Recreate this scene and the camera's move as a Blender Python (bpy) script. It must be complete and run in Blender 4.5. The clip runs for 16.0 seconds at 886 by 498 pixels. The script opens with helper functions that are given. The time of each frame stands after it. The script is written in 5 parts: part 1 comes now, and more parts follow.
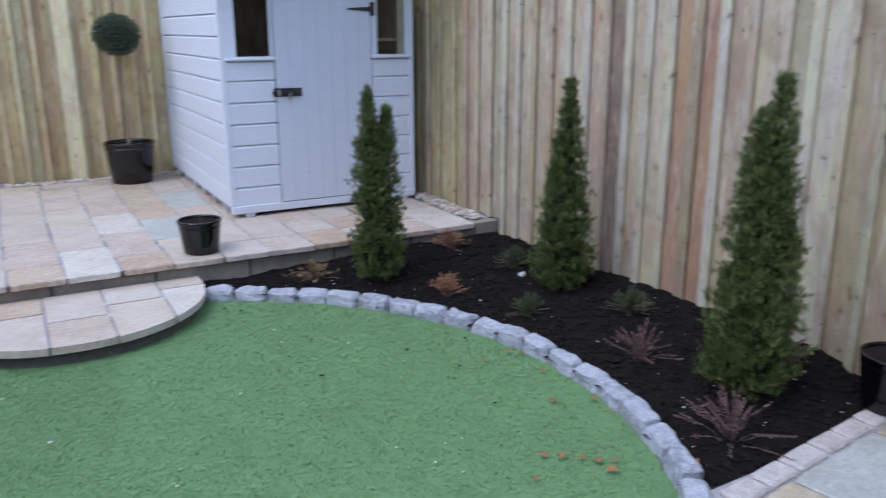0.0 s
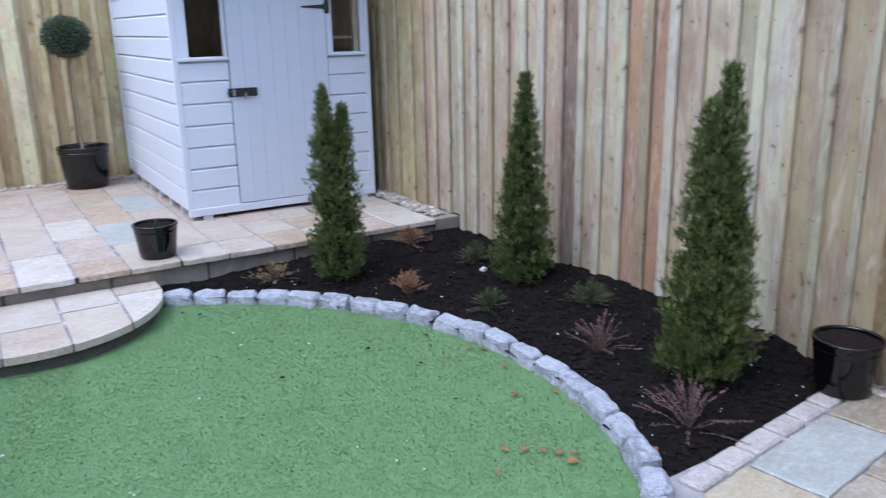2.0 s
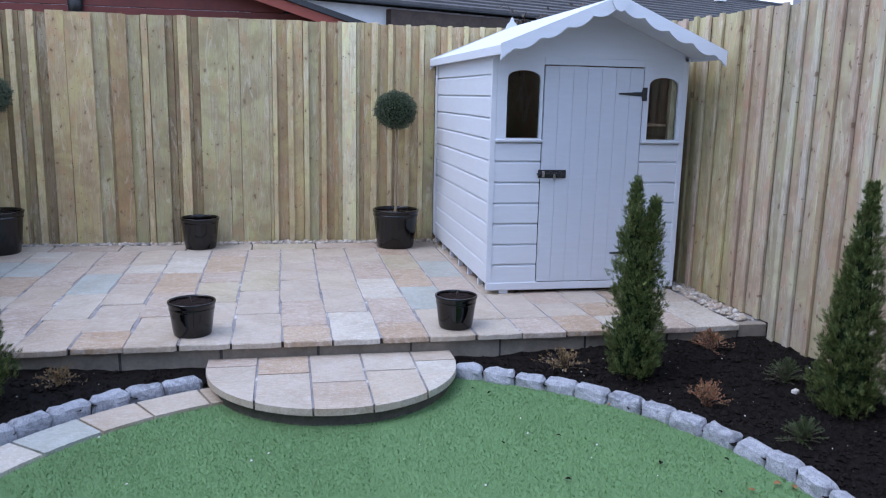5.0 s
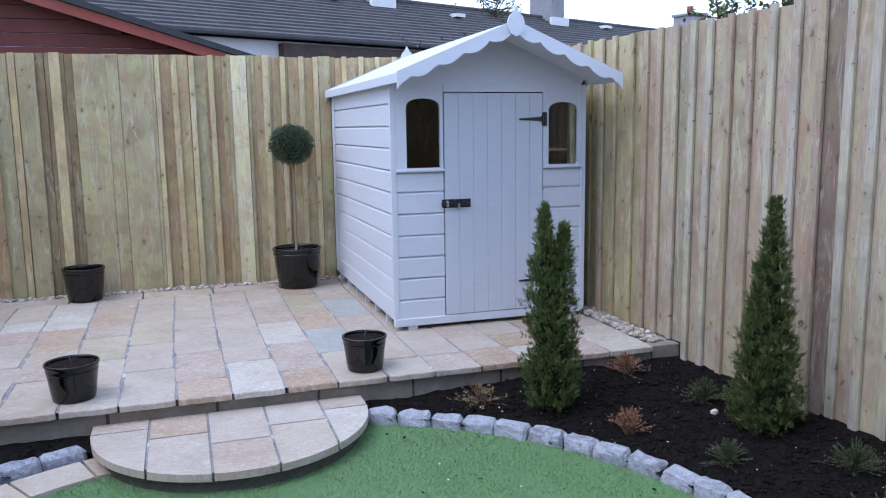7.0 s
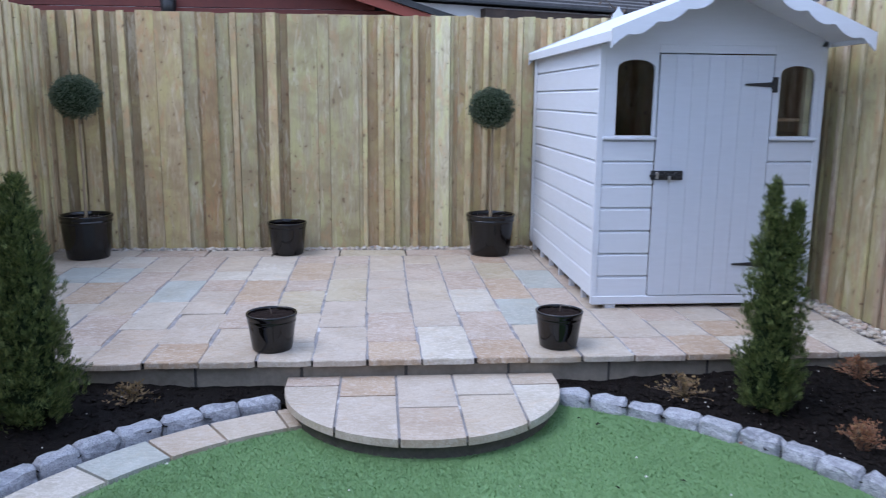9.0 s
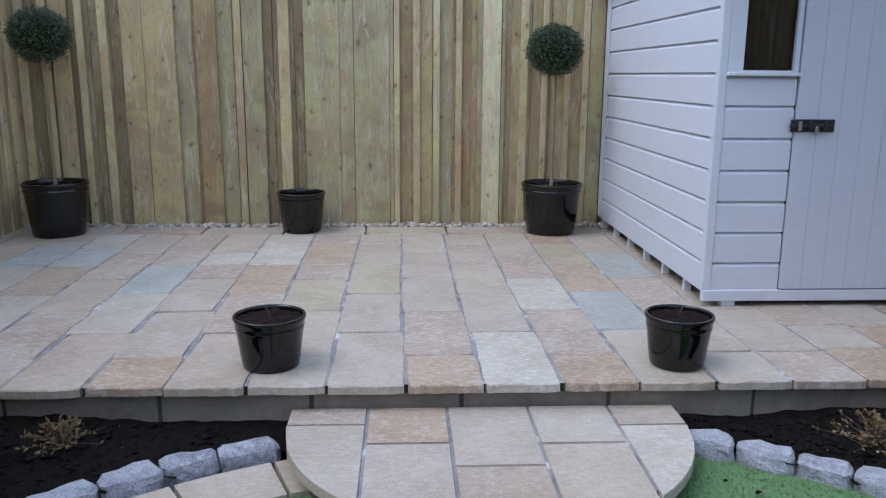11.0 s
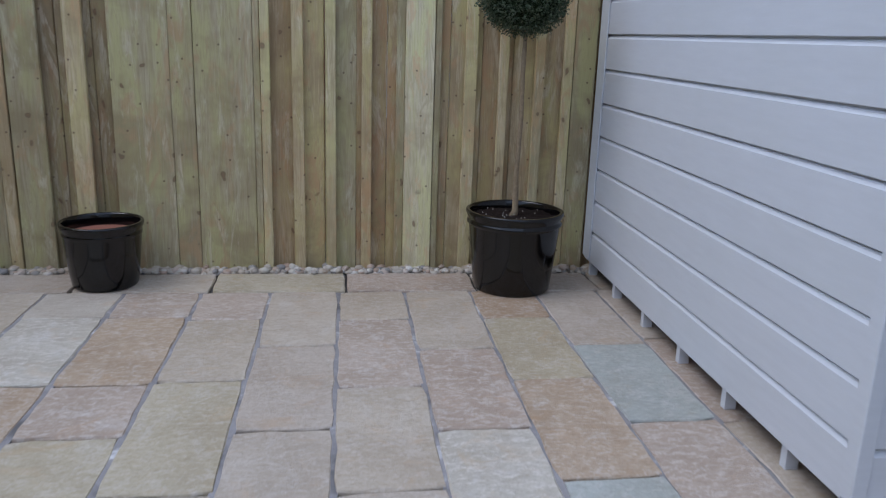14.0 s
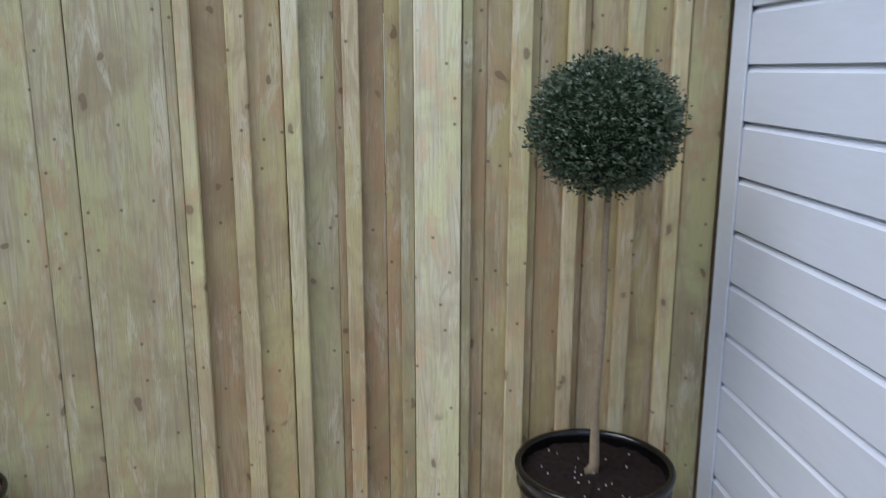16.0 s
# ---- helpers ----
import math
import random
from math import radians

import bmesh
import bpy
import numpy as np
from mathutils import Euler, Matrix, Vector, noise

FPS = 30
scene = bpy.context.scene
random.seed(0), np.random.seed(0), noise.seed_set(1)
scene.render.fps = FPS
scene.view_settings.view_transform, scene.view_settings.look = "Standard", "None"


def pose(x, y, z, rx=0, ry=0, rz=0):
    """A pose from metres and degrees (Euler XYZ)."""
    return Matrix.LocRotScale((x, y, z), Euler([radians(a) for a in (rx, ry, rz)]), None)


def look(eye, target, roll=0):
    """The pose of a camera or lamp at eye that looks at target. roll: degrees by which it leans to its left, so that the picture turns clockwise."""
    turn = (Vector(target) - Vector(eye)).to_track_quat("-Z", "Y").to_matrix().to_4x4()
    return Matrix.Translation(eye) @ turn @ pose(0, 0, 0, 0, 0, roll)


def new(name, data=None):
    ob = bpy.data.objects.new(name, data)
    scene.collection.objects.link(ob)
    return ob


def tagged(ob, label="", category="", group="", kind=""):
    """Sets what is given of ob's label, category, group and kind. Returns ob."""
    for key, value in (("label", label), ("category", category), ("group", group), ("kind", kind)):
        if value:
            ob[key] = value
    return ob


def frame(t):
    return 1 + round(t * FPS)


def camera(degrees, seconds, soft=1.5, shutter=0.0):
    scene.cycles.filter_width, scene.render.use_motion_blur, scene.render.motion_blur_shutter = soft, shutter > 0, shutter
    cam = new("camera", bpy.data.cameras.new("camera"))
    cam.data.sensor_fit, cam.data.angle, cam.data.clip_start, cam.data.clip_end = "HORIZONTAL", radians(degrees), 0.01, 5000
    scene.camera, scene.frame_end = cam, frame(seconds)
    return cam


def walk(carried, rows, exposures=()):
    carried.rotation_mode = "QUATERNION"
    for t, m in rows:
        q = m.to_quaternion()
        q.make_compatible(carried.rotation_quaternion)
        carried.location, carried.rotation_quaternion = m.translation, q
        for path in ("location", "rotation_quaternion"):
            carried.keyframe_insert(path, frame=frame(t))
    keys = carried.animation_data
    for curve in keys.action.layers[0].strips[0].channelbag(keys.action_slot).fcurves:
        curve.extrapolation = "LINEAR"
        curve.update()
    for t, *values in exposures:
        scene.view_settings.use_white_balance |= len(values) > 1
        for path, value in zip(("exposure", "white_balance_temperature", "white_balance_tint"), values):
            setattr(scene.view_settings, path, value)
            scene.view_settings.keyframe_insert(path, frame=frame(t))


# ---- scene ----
cam = camera(58.2, 16.0, soft=1.1, shutter=0.35)
PATH = [
    (0, (0.111, -4.859, 1.373), (1.032, -3.166, 0.838), -0.2),
    (0.5, (0.174, -4.896, 1.377), (1.322, -3.347, 0.845), -1.3),
    (1, (0.202, -4.901, 1.373), (1.383, -3.388, 0.812), -2.1),
    (1.5, (0.188, -4.881, 1.377), (1.327, -3.339, 0.808), -1.7),
    (2, (0.157, -4.876, 1.373), (1.146, -3.225, 0.828), -1.2),
    (2.5, (0.117, -4.854, 1.387), (0.876, -3.08, 0.86), -0.2),
    (3, (0.034, -4.832, 1.43), (0.584, -2.973, 0.939), -0.3),
    (5.3, (0.037, -4.637, 1.474), (0.42, -2.705, 1.126), 1.2),
    (5.5, (0.08, -4.593, 1.466), (0.494, -2.663, 1.147), 1.8),
    (6, (0.136, -4.505, 1.467), (0.648, -2.591, 1.197), 0.6),
    (6.5, (0.121, -4.469, 1.47), (0.713, -2.583, 1.17), -0.8),
    (7, (0.1, -4.471, 1.463), (0.711, -2.591, 1.161), -0.8),
    (7.5, (0.084, -4.465, 1.467), (0.646, -2.571, 1.157), -0.6),
    (8, (0.058, -4.454, 1.468), (0.497, -2.531, 1.138), -0.6),
    (8.5, (0.049, -4.377, 1.456), (0.403, -2.457, 1.021), -0.8),
    (9, (0.073, -4.198, 1.409), (0.229, -2.239, 1.037), 0.5),
    (9.2, (0.076, -4.11, 1.388), (0.19, -2.148, 1.016), 0.6),
    (11.3, (-0.009, -2.619, 1.136), (0.076, -0.674, 0.677), 0.3),
    (11.5, (-0.006, -2.474, 1.161), (0.048, -0.544, 0.643), 0.1),
    (12, (0.043, -2.071, 1.119), (0.104, -0.174, 0.488), 1.7),
    (12.5, (0.067, -1.693, 1.1), (0.166, 0.2, 0.462), 1.7),
    (13, (0.103, -1.331, 1.114), (0.313, 0.538, 0.432), 0.3),
    (13.5, (0.223, -0.983, 1.135), (0.452, 0.905, 0.517), 1.9),
    (14, (0.307, -0.549, 1.141), (0.548, 1.367, 0.621), 1.9),
    (14.5, (0.361, -0.215, 1.294), (0.596, 1.699, 0.766), -1.1),
    (15, (0.453, 0.202, 1.326), (0.694, 2.146, 0.922), -0.6),
    (15.5, (0.507, 0.548, 1.464), (0.703, 2.482, 0.994), -0.0),
    (16, (0.503, 0.934, 1.467), (0.639, 2.88, 1.026), 0.1),
]
LIGHT = [(0, 1.0, 6100, 15), (0.8, 1.27, 6100, 15), (2, 1.30, 6100, 15), (2.5, 1.40, 6100, 15), (3, 1.25, 6100, 15), (5.5, 0.97, 6000, 16), (9, 1.0, 6050, 15), (11.5, 0.62, 6350, 12), (12.5, 0.52, 6400, 12), (13.5, 0.36, 6380, 12), (14.5, 0.46, 6350, 11), (16, 0.9, 6500, 10)]
walk(cam, [(t, look(eye, target, roll)) for t, eye, target, roll in PATH], exposures=LIGHT)

# ---- world and light: a bright, even, overcast sky ----
world = bpy.data.worlds.new("overcast_sky")
scene.world = world
world.use_nodes = True
wt = world.node_tree
wt.nodes.clear()
sky = wt.nodes.new("ShaderNodeTexSky")
sky.sky_type = "NISHITA"
sky.sun_disc = False
sky.sun_elevation = radians(58)
sky.sun_rotation = radians(-107)
sky.air_density = 1.0
sky.dust_density = 1.0
sky.ozone_density = 1.0
SKY_STRENGTH = 0.15
veil = wt.nodes.new("ShaderNodeMix")
veil.data_type = "RGBA"
veil.inputs[0].default_value = 0.6
veil.inputs[7].default_value = (4.9, 6.0, 8.1, 1)
bg = wt.nodes.new("ShaderNodeBackground")
bg.inputs[1].default_value = SKY_STRENGTH
wo = wt.nodes.new("ShaderNodeOutputWorld")
wt.links.new(sky.outputs[0], veil.inputs[6])
wt.links.new(veil.outputs[2], bg.inputs[0])
wt.links.new(bg.outputs[0], wo.inputs[0])

sun_data = bpy.data.lights.new("sun", "SUN")
sun_data.energy = 0.8
sun_data.angle = radians(35)
sun_data.color = (0.97, 0.98, 1.0)
sun = new("sun", sun_data)
sun.matrix_world = look((-5.2, -1.6, 9), (0, 0, 0))


# ---- materials ----
class Nodes:
    """A short way to write node trees."""

    def __init__(self, name):
        self.mat = bpy.data.materials.new(name)
        self.mat.use_nodes = True
        self.tree = self.mat.node_tree
        self.bsdf = self.tree.nodes["Principled BSDF"]
        self.obj = self.add("ShaderNodeTexCoord").outputs["Object"]
        self.pos = self.add("ShaderNodeNewGeometry").outputs["Position"]
        self.rand = self.add("ShaderNodeObjectInfo").outputs["Random"]

    def add(self, kind):
        return self.tree.nodes.new(kind)

    def put(self, value, socket):
        if isinstance(value, bpy.types.NodeSocket):
            self.tree.links.new(value, socket)
        else:
            socket.default_value = value

    def vec(self, v, scale=(1, 1, 1), shift=None):
        n = self.add("ShaderNodeVectorMath")
        n.operation = "MULTIPLY"
        self.put(v, n.inputs[0])
        n.inputs[1].default_value = scale
        out = n.outputs[0]
        if shift is not None:
            m = self.add("ShaderNodeVectorMath")
            m.operation = "ADD"
            self.put(out, m.inputs[0])
            k = self.math("MULTIPLY", shift, 37.0)
            self.put(k, m.inputs[1])
            out = m.outputs[0]
        return out

    def math(self, op, a, b=0.0, c=0.0):
        n = self.add("ShaderNodeMath")
        n.operation = op
        for k, v in enumerate((a, b, c)):
            self.put(v, n.inputs[k])
        return n.outputs[0]

    def noise(self, v, scale, detail=4.0, rough=0.6, distort=0.0):
        n = self.add("ShaderNodeTexNoise")
        self.put(v, n.inputs["Vector"])
        n.inputs["Scale"].default_value = scale
        n.inputs["Detail"].default_value = detail
        n.inputs["Roughness"].default_value = rough
        n.inputs["Distortion"].default_value = distort
        return n.outputs["Fac"]

    def voronoi(self, v, scale, feature="F1", out="Distance"):
        n = self.add("ShaderNodeTexVoronoi")
        n.feature = feature
        self.put(v, n.inputs["Vector"])
        n.inputs["Scale"].default_value = scale
        return n.outputs[out]

    def flat(self, shift):
        """The board's own face, width by height, as a plane of its own for each board."""
        a, c = self.add("ShaderNodeSeparateXYZ"), self.add("ShaderNodeCombineXYZ")
        self.put(self.obj, a.inputs[0])
        self.put(self.math("MULTIPLY_ADD", shift, 41.0, a.outputs[0]), c.inputs[0])
        self.put(self.math("MULTIPLY_ADD", shift, 23.0, a.outputs[2]), c.inputs[1])
        return c.outputs[0]

    def spots(self, v, scale):
        n = self.add("ShaderNodeTexVoronoi")
        n.voronoi_dimensions = "2D"
        self.put(v, n.inputs["Vector"])
        n.inputs["Scale"].default_value = scale
        return n.outputs["Distance"], n.outputs["Color"]

    def ramp(self, fac, stops, smooth=False):
        n = self.add("ShaderNodeValToRGB")
        self.put(fac, n.inputs[0])
        els = n.color_ramp.elements
        while len(els) < len(stops):
            els.new(0.5)
        for e, (p, c) in zip(els, stops):
            e.position = p
            e.color = (*c, 1) if isinstance(c, tuple) else (c, c, c, 1)
        if smooth:
            n.color_ramp.interpolation = "B_SPLINE"
        return n.outputs[0]

    def mix(self, fac, a, b, blend="MIX"):
        n = self.add("ShaderNodeMix")
        n.data_type = "RGBA"
        n.blend_type = blend
        self.put(fac, n.inputs[0])
        self.put((*a, 1) if isinstance(a, tuple) else a, n.inputs[6])
        self.put((*b, 1) if isinstance(b, tuple) else b, n.inputs[7])
        return n.outputs[2]

    def finish(self, colour, rough=0.7, bump=None, strength=0.3, dist=0.01, **more):
        self.put((*colour, 1) if isinstance(colour, tuple) else colour, self.bsdf.inputs["Base Color"])
        self.put(rough, self.bsdf.inputs["Roughness"])
        for k, v in more.items():
            self.put(v, self.bsdf.inputs[k.replace("_", " ")])
        if bump is not None:
            b = self.add("ShaderNodeBump")
            b.inputs["Strength"].default_value = strength
            b.inputs["Distance"].default_value = dist
            self.put(bump, b.inputs["Height"])
            self.put(b.outputs[0], self.bsdf.inputs["Normal"])
        return self.mat


def wood_mat(name, tones, knot=(0.075, 0.035, 0.02), knots=1.0, grain=0.58):
    """Sawn softwood with grain along z; every board differs."""
    n = Nodes(name)
    p = n.vec(n.obj, (1, 1, 1), n.rand)
    long = n.vec(p, (30, 30, 1.1))
    fibre = n.noise(long, 3.0, 6, 0.65, 0.3)
    figure = n.noise(n.vec(p, (9, 9, 0.7)), 1.6, 3, 0.5, 1.4)
    rings = n.math("SINE", n.math("MULTIPLY", figure, 46.0))
    stain = n.noise(n.vec(p, (6, 6, 1.3)), 1.5, 4, 0.65)
    damp = n.noise(n.vec(p, (2, 2, 2.4)), 1.1, 4, 0.6, 0.8)
    base = n.ramp(n.rand, tones)
    dark = n.mix(1.0, base, (0.60, 0.54, 0.46), "MULTIPLY")
    col = n.mix(n.math("MULTIPLY", n.ramp(fibre, [(0.32, 0.0), (0.68, 1.0)]), grain), base, dark)
    col = n.mix(n.math("MULTIPLY", n.ramp(rings, [(0.1, 0.0), (0.95, 1.0)]), 0.55), col, dark)
    green = n.mix(1.0, base, (0.95, 1.0, 0.74), "MULTIPLY")
    col = n.mix(n.math("MULTIPLY", n.ramp(stain, [(0.42, 0.0), (0.60, 1.0)]), 0.9), col, green)
    col = n.mix(n.math("MULTIPLY", n.ramp(damp, [(0.47, 0.0), (0.64, 1.0)]), 0.72), col, dark)
    rosy = n.noise(n.vec(p, (6, 6, 2.2)), 1.5, 5, 0.68, 1.2)
    col = n.mix(n.math("MULTIPLY", n.ramp(rosy, [(0.52, 0.0), (0.63, 1.0)]), 0.75), col, n.mix(1.0, base, (0.90, 0.70, 0.58), "MULTIPLY"))
    bleach = n.noise(n.vec(p, (7, 7, 1.3)), 1.7, 6, 0.72, 1.0)
    col = n.mix(n.math("MULTIPLY", n.ramp(bleach, [(0.53, 0.0), (0.64, 1.0)]), 0.62), col, n.mix(0.40, base, (0.74, 0.68, 0.53)))
    # pale sap figure drawn out along the grain
    arch = n.noise(n.vec(p, (16, 16, 0.9)), 1.3, 2, 0.4, 2.2)
    loops = n.math("SINE", n.math("MULTIPLY", arch, 70.0))
    col = n.mix(n.math("MULTIPLY", n.math("MULTIPLY", n.ramp(loops, [(0.55, 0.0), (0.95, 1.0)]), n.ramp(bleach, [(0.40, 0.0), (0.56, 1.0)])), 0.5), col, dark)
    face = n.flat(n.rand)
    warp = n.vec(face, (1, 0.62, 1))
    wob = n.add("ShaderNodeTexNoise")
    wob.inputs["Scale"].default_value = 9.0
    n.put(face, wob.inputs["Vector"])
    bent = n.mix(0.09, warp, wob.outputs["Color"], "ADD")
    kd, kc = n.spots(bent, 5.2)
    some = n.ramp(kc, [(0.28, 0.0), (0.33, 1.0)])
    km = n.math("MULTIPLY", n.ramp(kd, [(0.0, 1.0), (0.036, 0.95), (0.056, 0.0)]), some)
    col = n.mix(n.math("MULTIPLY", km, 0.95 * knots), col, knot)
    heart = n.math("MULTIPLY", n.ramp(kd, [(0.0, 1.0), (0.018, 0.9), (0.032, 0.0)]), some)
    col = n.mix(n.math("MULTIPLY", heart, 0.7 * knots), col, (0.19, 0.075, 0.04))
    halo = n.math("MULTIPLY", n.ramp(kd, [(0.04, 0.9), (0.17, 0.0)]), some)
    col = n.mix(n.math("MULTIPLY", halo, 0.55 * knots), col, dark)
    pin, pc = n.spots(face, 9.5)
    few = n.ramp(pc, [(0.52, 0.0), (0.56, 1.0)])
    col = n.mix(n.math("MULTIPLY", n.math("MULTIPLY", n.ramp(pin, [(0.0, 1.0), (0.035, 0.8), (0.06, 0.0)]), few), 0.75), col, knot)
    return n.finish(col, 0.78, n.math("ADD", fibre, n.math("MULTIPLY", rings, 0.12)), 0.35, 0.004)


TREATED = [(0.0, (0.51, 0.40, 0.24)), (0.3, (0.585, 0.475, 0.29)), (0.6, (0.65, 0.545, 0.35)), (1.0, (0.56, 0.485, 0.30))]
BROWN = [(0.0, (0.385, 0.275, 0.158)), (0.4, (0.465, 0.35, 0.205)), (0.75, (0.53, 0.415, 0.25)), (1.0, (0.50, 0.405, 0.25))]
PINK = [(0.0, (0.41, 0.315, 0.245)), (0.35, (0.46, 0.37, 0.295)), (0.7, (0.51, 0.43, 0.35)), (1.0, (0.44, 0.375, 0.295))]
m_light = wood_mat("treated_pine_light", TREATED)
m_brown = wood_mat("treated_pine_brown", BROWN)
m_pale = wood_mat("pale_sapwood", [(0.0, (0.74, 0.665, 0.46)), (1.0, (0.78, 0.70, 0.49))])
m_pinky = wood_mat("greyed_pine_light", PINK)
m_dull = wood_mat("dull_brown_pine", [(0.0, (0.285, 0.215, 0.128)), (0.5, (0.33, 0.255, 0.155)), (1.0, (0.37, 0.295, 0.185))])
m_sage = wood_mat("green_grey_treated_pine", [(0.0, (0.31, 0.275, 0.21)), (0.5, (0.36, 0.325, 0.25)), (1.0, (0.40, 0.365, 0.285))])
m_tan = wood_mat("tan_pine", [(0.0, (0.33, 0.26, 0.185)), (1.0, (0.39, 0.315, 0.23))])
m_mauve = wood_mat("damp_mauve_pine", [(0.0, (0.25, 0.185, 0.155)), (1.0, (0.30, 0.235, 0.20))])
m_bleached = wood_mat("bleached_pine", [(0.0, (0.48, 0.44, 0.375)), (1.0, (0.54, 0.495, 0.425))])
m_ochre = wood_mat("ochre_brown_pine", [(0.0, (0.22, 0.152, 0.078)), (1.0, (0.28, 0.20, 0.11))])
m_olive_pine = wood_mat("olive_treated_pine", [(0.0, (0.40, 0.345, 0.215)), (0.5, (0.445, 0.38, 0.24)), (1.0, (0.47, 0.41, 0.26))])
m_red = wood_mat("reddish_heartwood", [(0.0, (0.37, 0.215, 0.15)), (1.0, (0.415, 0.265, 0.195))])
m_inner = wood_mat("raw_shed_timber", [(0.0, (0.42, 0.26, 0.14)), (1.0, (0.48, 0.31, 0.17))])


def paint_mat(name, tone, rough=0.55):
    n = Nodes(name)
    p = n.vec(n.pos, (1, 1, 1), n.rand)
    streak = n.noise(n.vec(n.pos, (3, 3, 22)), 2.0, 5, 0.6)
    patch = n.noise(p, 1.4, 4, 0.6)
    fine = n.noise(p, 60.0, 3, 0.6)
    low = tuple(c * 0.88 for c in tone)
    col = n.mix(n.ramp(streak, [(0.3, 0.0), (0.8, 0.6)]), tone, low)
    col = n.mix(n.ramp(patch, [(0.45, 0.0), (0.8, 0.5)]), col, tuple(c * f for c, f in zip(tone, (0.9, 0.9, 0.86))))
    return n.finish(col, rough, n.math("ADD", n.math("MULTIPLY", streak, 0.7), n.math("MULTIPLY", fine, 0.3)), 0.18, 0.003)


m_paint = paint_mat("white_shed_paint", (0.60, 0.625, 0.675))
m_door = paint_mat("white_door_paint", (0.545, 0.575, 0.63))


def slab_mat(name, tones, mottled=0.5):
    """Riven sandstone: bedding blotches, veins, a rough face."""
    n = Nodes(name)
    p = n.vec(n.obj, (1, 1, 1), n.rand)
    big = n.noise(p, 3.0, 4, 0.6, 0.6)
    mid = n.noise(n.vec(p, (1, 1.9, 1)), 27.0, 7, 0.72, 0.6)
    fine = n.noise(p, 95.0, 4, 0.75)
    base = n.ramp(n.rand, tones)
    dark = n.mix(1.0, base, (0.68, 0.63, 0.57), "MULTIPLY")
    pale = n.mix(0.72, base, (0.68, 0.63, 0.585))
    col = n.mix(n.math("MULTIPLY", n.ramp(big, [(0.38, 0.0), (0.62, 1.0)]), 0.55), base, dark)
    col = n.mix(n.math("MULTIPLY", n.ramp(mid, [(0.50, 0.0), (0.60, 1.0)]), mottled), col, pale)
    col = n.mix(n.math("MULTIPLY", n.ramp(mid, [(0.33, 1.0), (0.44, 0.0)]), 0.6), col, dark)
    col = n.mix(n.math("MULTIPLY", n.ramp(fine, [(0.36, 1.0), (0.52, 0.0)]), 0.42), col, dark)
    col = n.mix(n.math("MULTIPLY", n.ramp(fine, [(0.56, 0.0), (0.70, 1.0)]), 0.25), col, pale)
    h = n.math("ADD", n.math("MULTIPLY", mid, 0.8), n.math("MULTIPLY", fine, 0.25))
    salt = n.noise(n.vec(p, (1.3, 1, 1)), 7.0, 7, 0.72, 1.2)
    grit = n.ramp(fine, [(0.40, 0.25), (0.58, 1.0)])
    col = n.mix(n.math("MULTIPLY", n.math("MULTIPLY", n.ramp(salt, [(0.53, 0.0), (0.66, 1.0)]), grit), 0.55 * mottled + 0.22), col, (0.60, 0.57, 0.55))
    rust = n.noise(n.vec(p, (1, 1.2, 1)), 4.5, 6, 0.7, 1.6)
    col = n.mix(n.math("MULTIPLY", n.ramp(rust, [(0.56, 0.0), (0.68, 1.0)]), 0.45), col, n.mix(1.0, base, (0.98, 0.80, 0.62), "MULTIPLY"))
    return n.finish(col, n.math("ADD", 0.42, n.math("MULTIPLY", big, 0.25)), h, 0.7, 0.009)


m_beige = slab_mat("beige_sandstone", [(0.0, (0.44, 0.355, 0.28)), (0.3, (0.485, 0.415, 0.33)), (0.6, (0.46, 0.39, 0.325)), (1.0, (0.50, 0.445, 0.375))], 0.34)
m_pink = slab_mat("pink_sandstone", [(0.0, (0.42, 0.325, 0.26)), (1.0, (0.455, 0.37, 0.305))], 0.6)
m_orange = slab_mat("orange_sandstone", [(0.0, (0.41, 0.295, 0.20)), (1.0, (0.44, 0.335, 0.24))], 0.5)
m_white = slab_mat("pale_sandstone", [(0.0, (0.50, 0.46, 0.395)), (1.0, (0.53, 0.49, 0.42))], 0.9)
m_blue = slab_mat("blue_grey_sandstone", [(0.0, (0.37, 0.395, 0.375)), (1.0, (0.43, 0.455, 0.425))], 0.34)
m_olive = slab_mat("olive_sandstone", [(0.0, (0.43, 0.365, 0.255)), (1.0, (0.46, 0.40, 0.295))], 0.4)
m_umber = slab_mat("grey_brown_sandstone", [(0.0, (0.29, 0.245, 0.18)), (0.5, (0.32, 0.28, 0.215)), (1.0, (0.36, 0.315, 0.245))], 0.35)
SLABS = {"n": m_umber, "b": m_beige, "p": m_pink, "o": m_orange, "w": m_white, "g": m_blue, "v": m_olive}


def simple_mat(name, a, b, scale, rough=0.8, strength=0.3, dist=0.01, detail=5, **more):
    n = Nodes(name)
    p = n.vec(n.pos, (1, 1, 1), n.rand)
    f = n.noise(p, scale, detail, 0.65)
    g = n.noise(p, scale * 7, 3, 0.65)
    col = n.mix(n.ramp(n.math("ADD", n.math("MULTIPLY", f, 0.65), n.math("MULTIPLY", g, 0.35)), [(0.32, 0.0), (0.68, 1.0)]), a, b)
    return n.finish(col, rough, n.math("ADD", n.math("MULTIPLY", f, 0.6), n.math("MULTIPLY", g, 0.4)), strength, dist, **more)



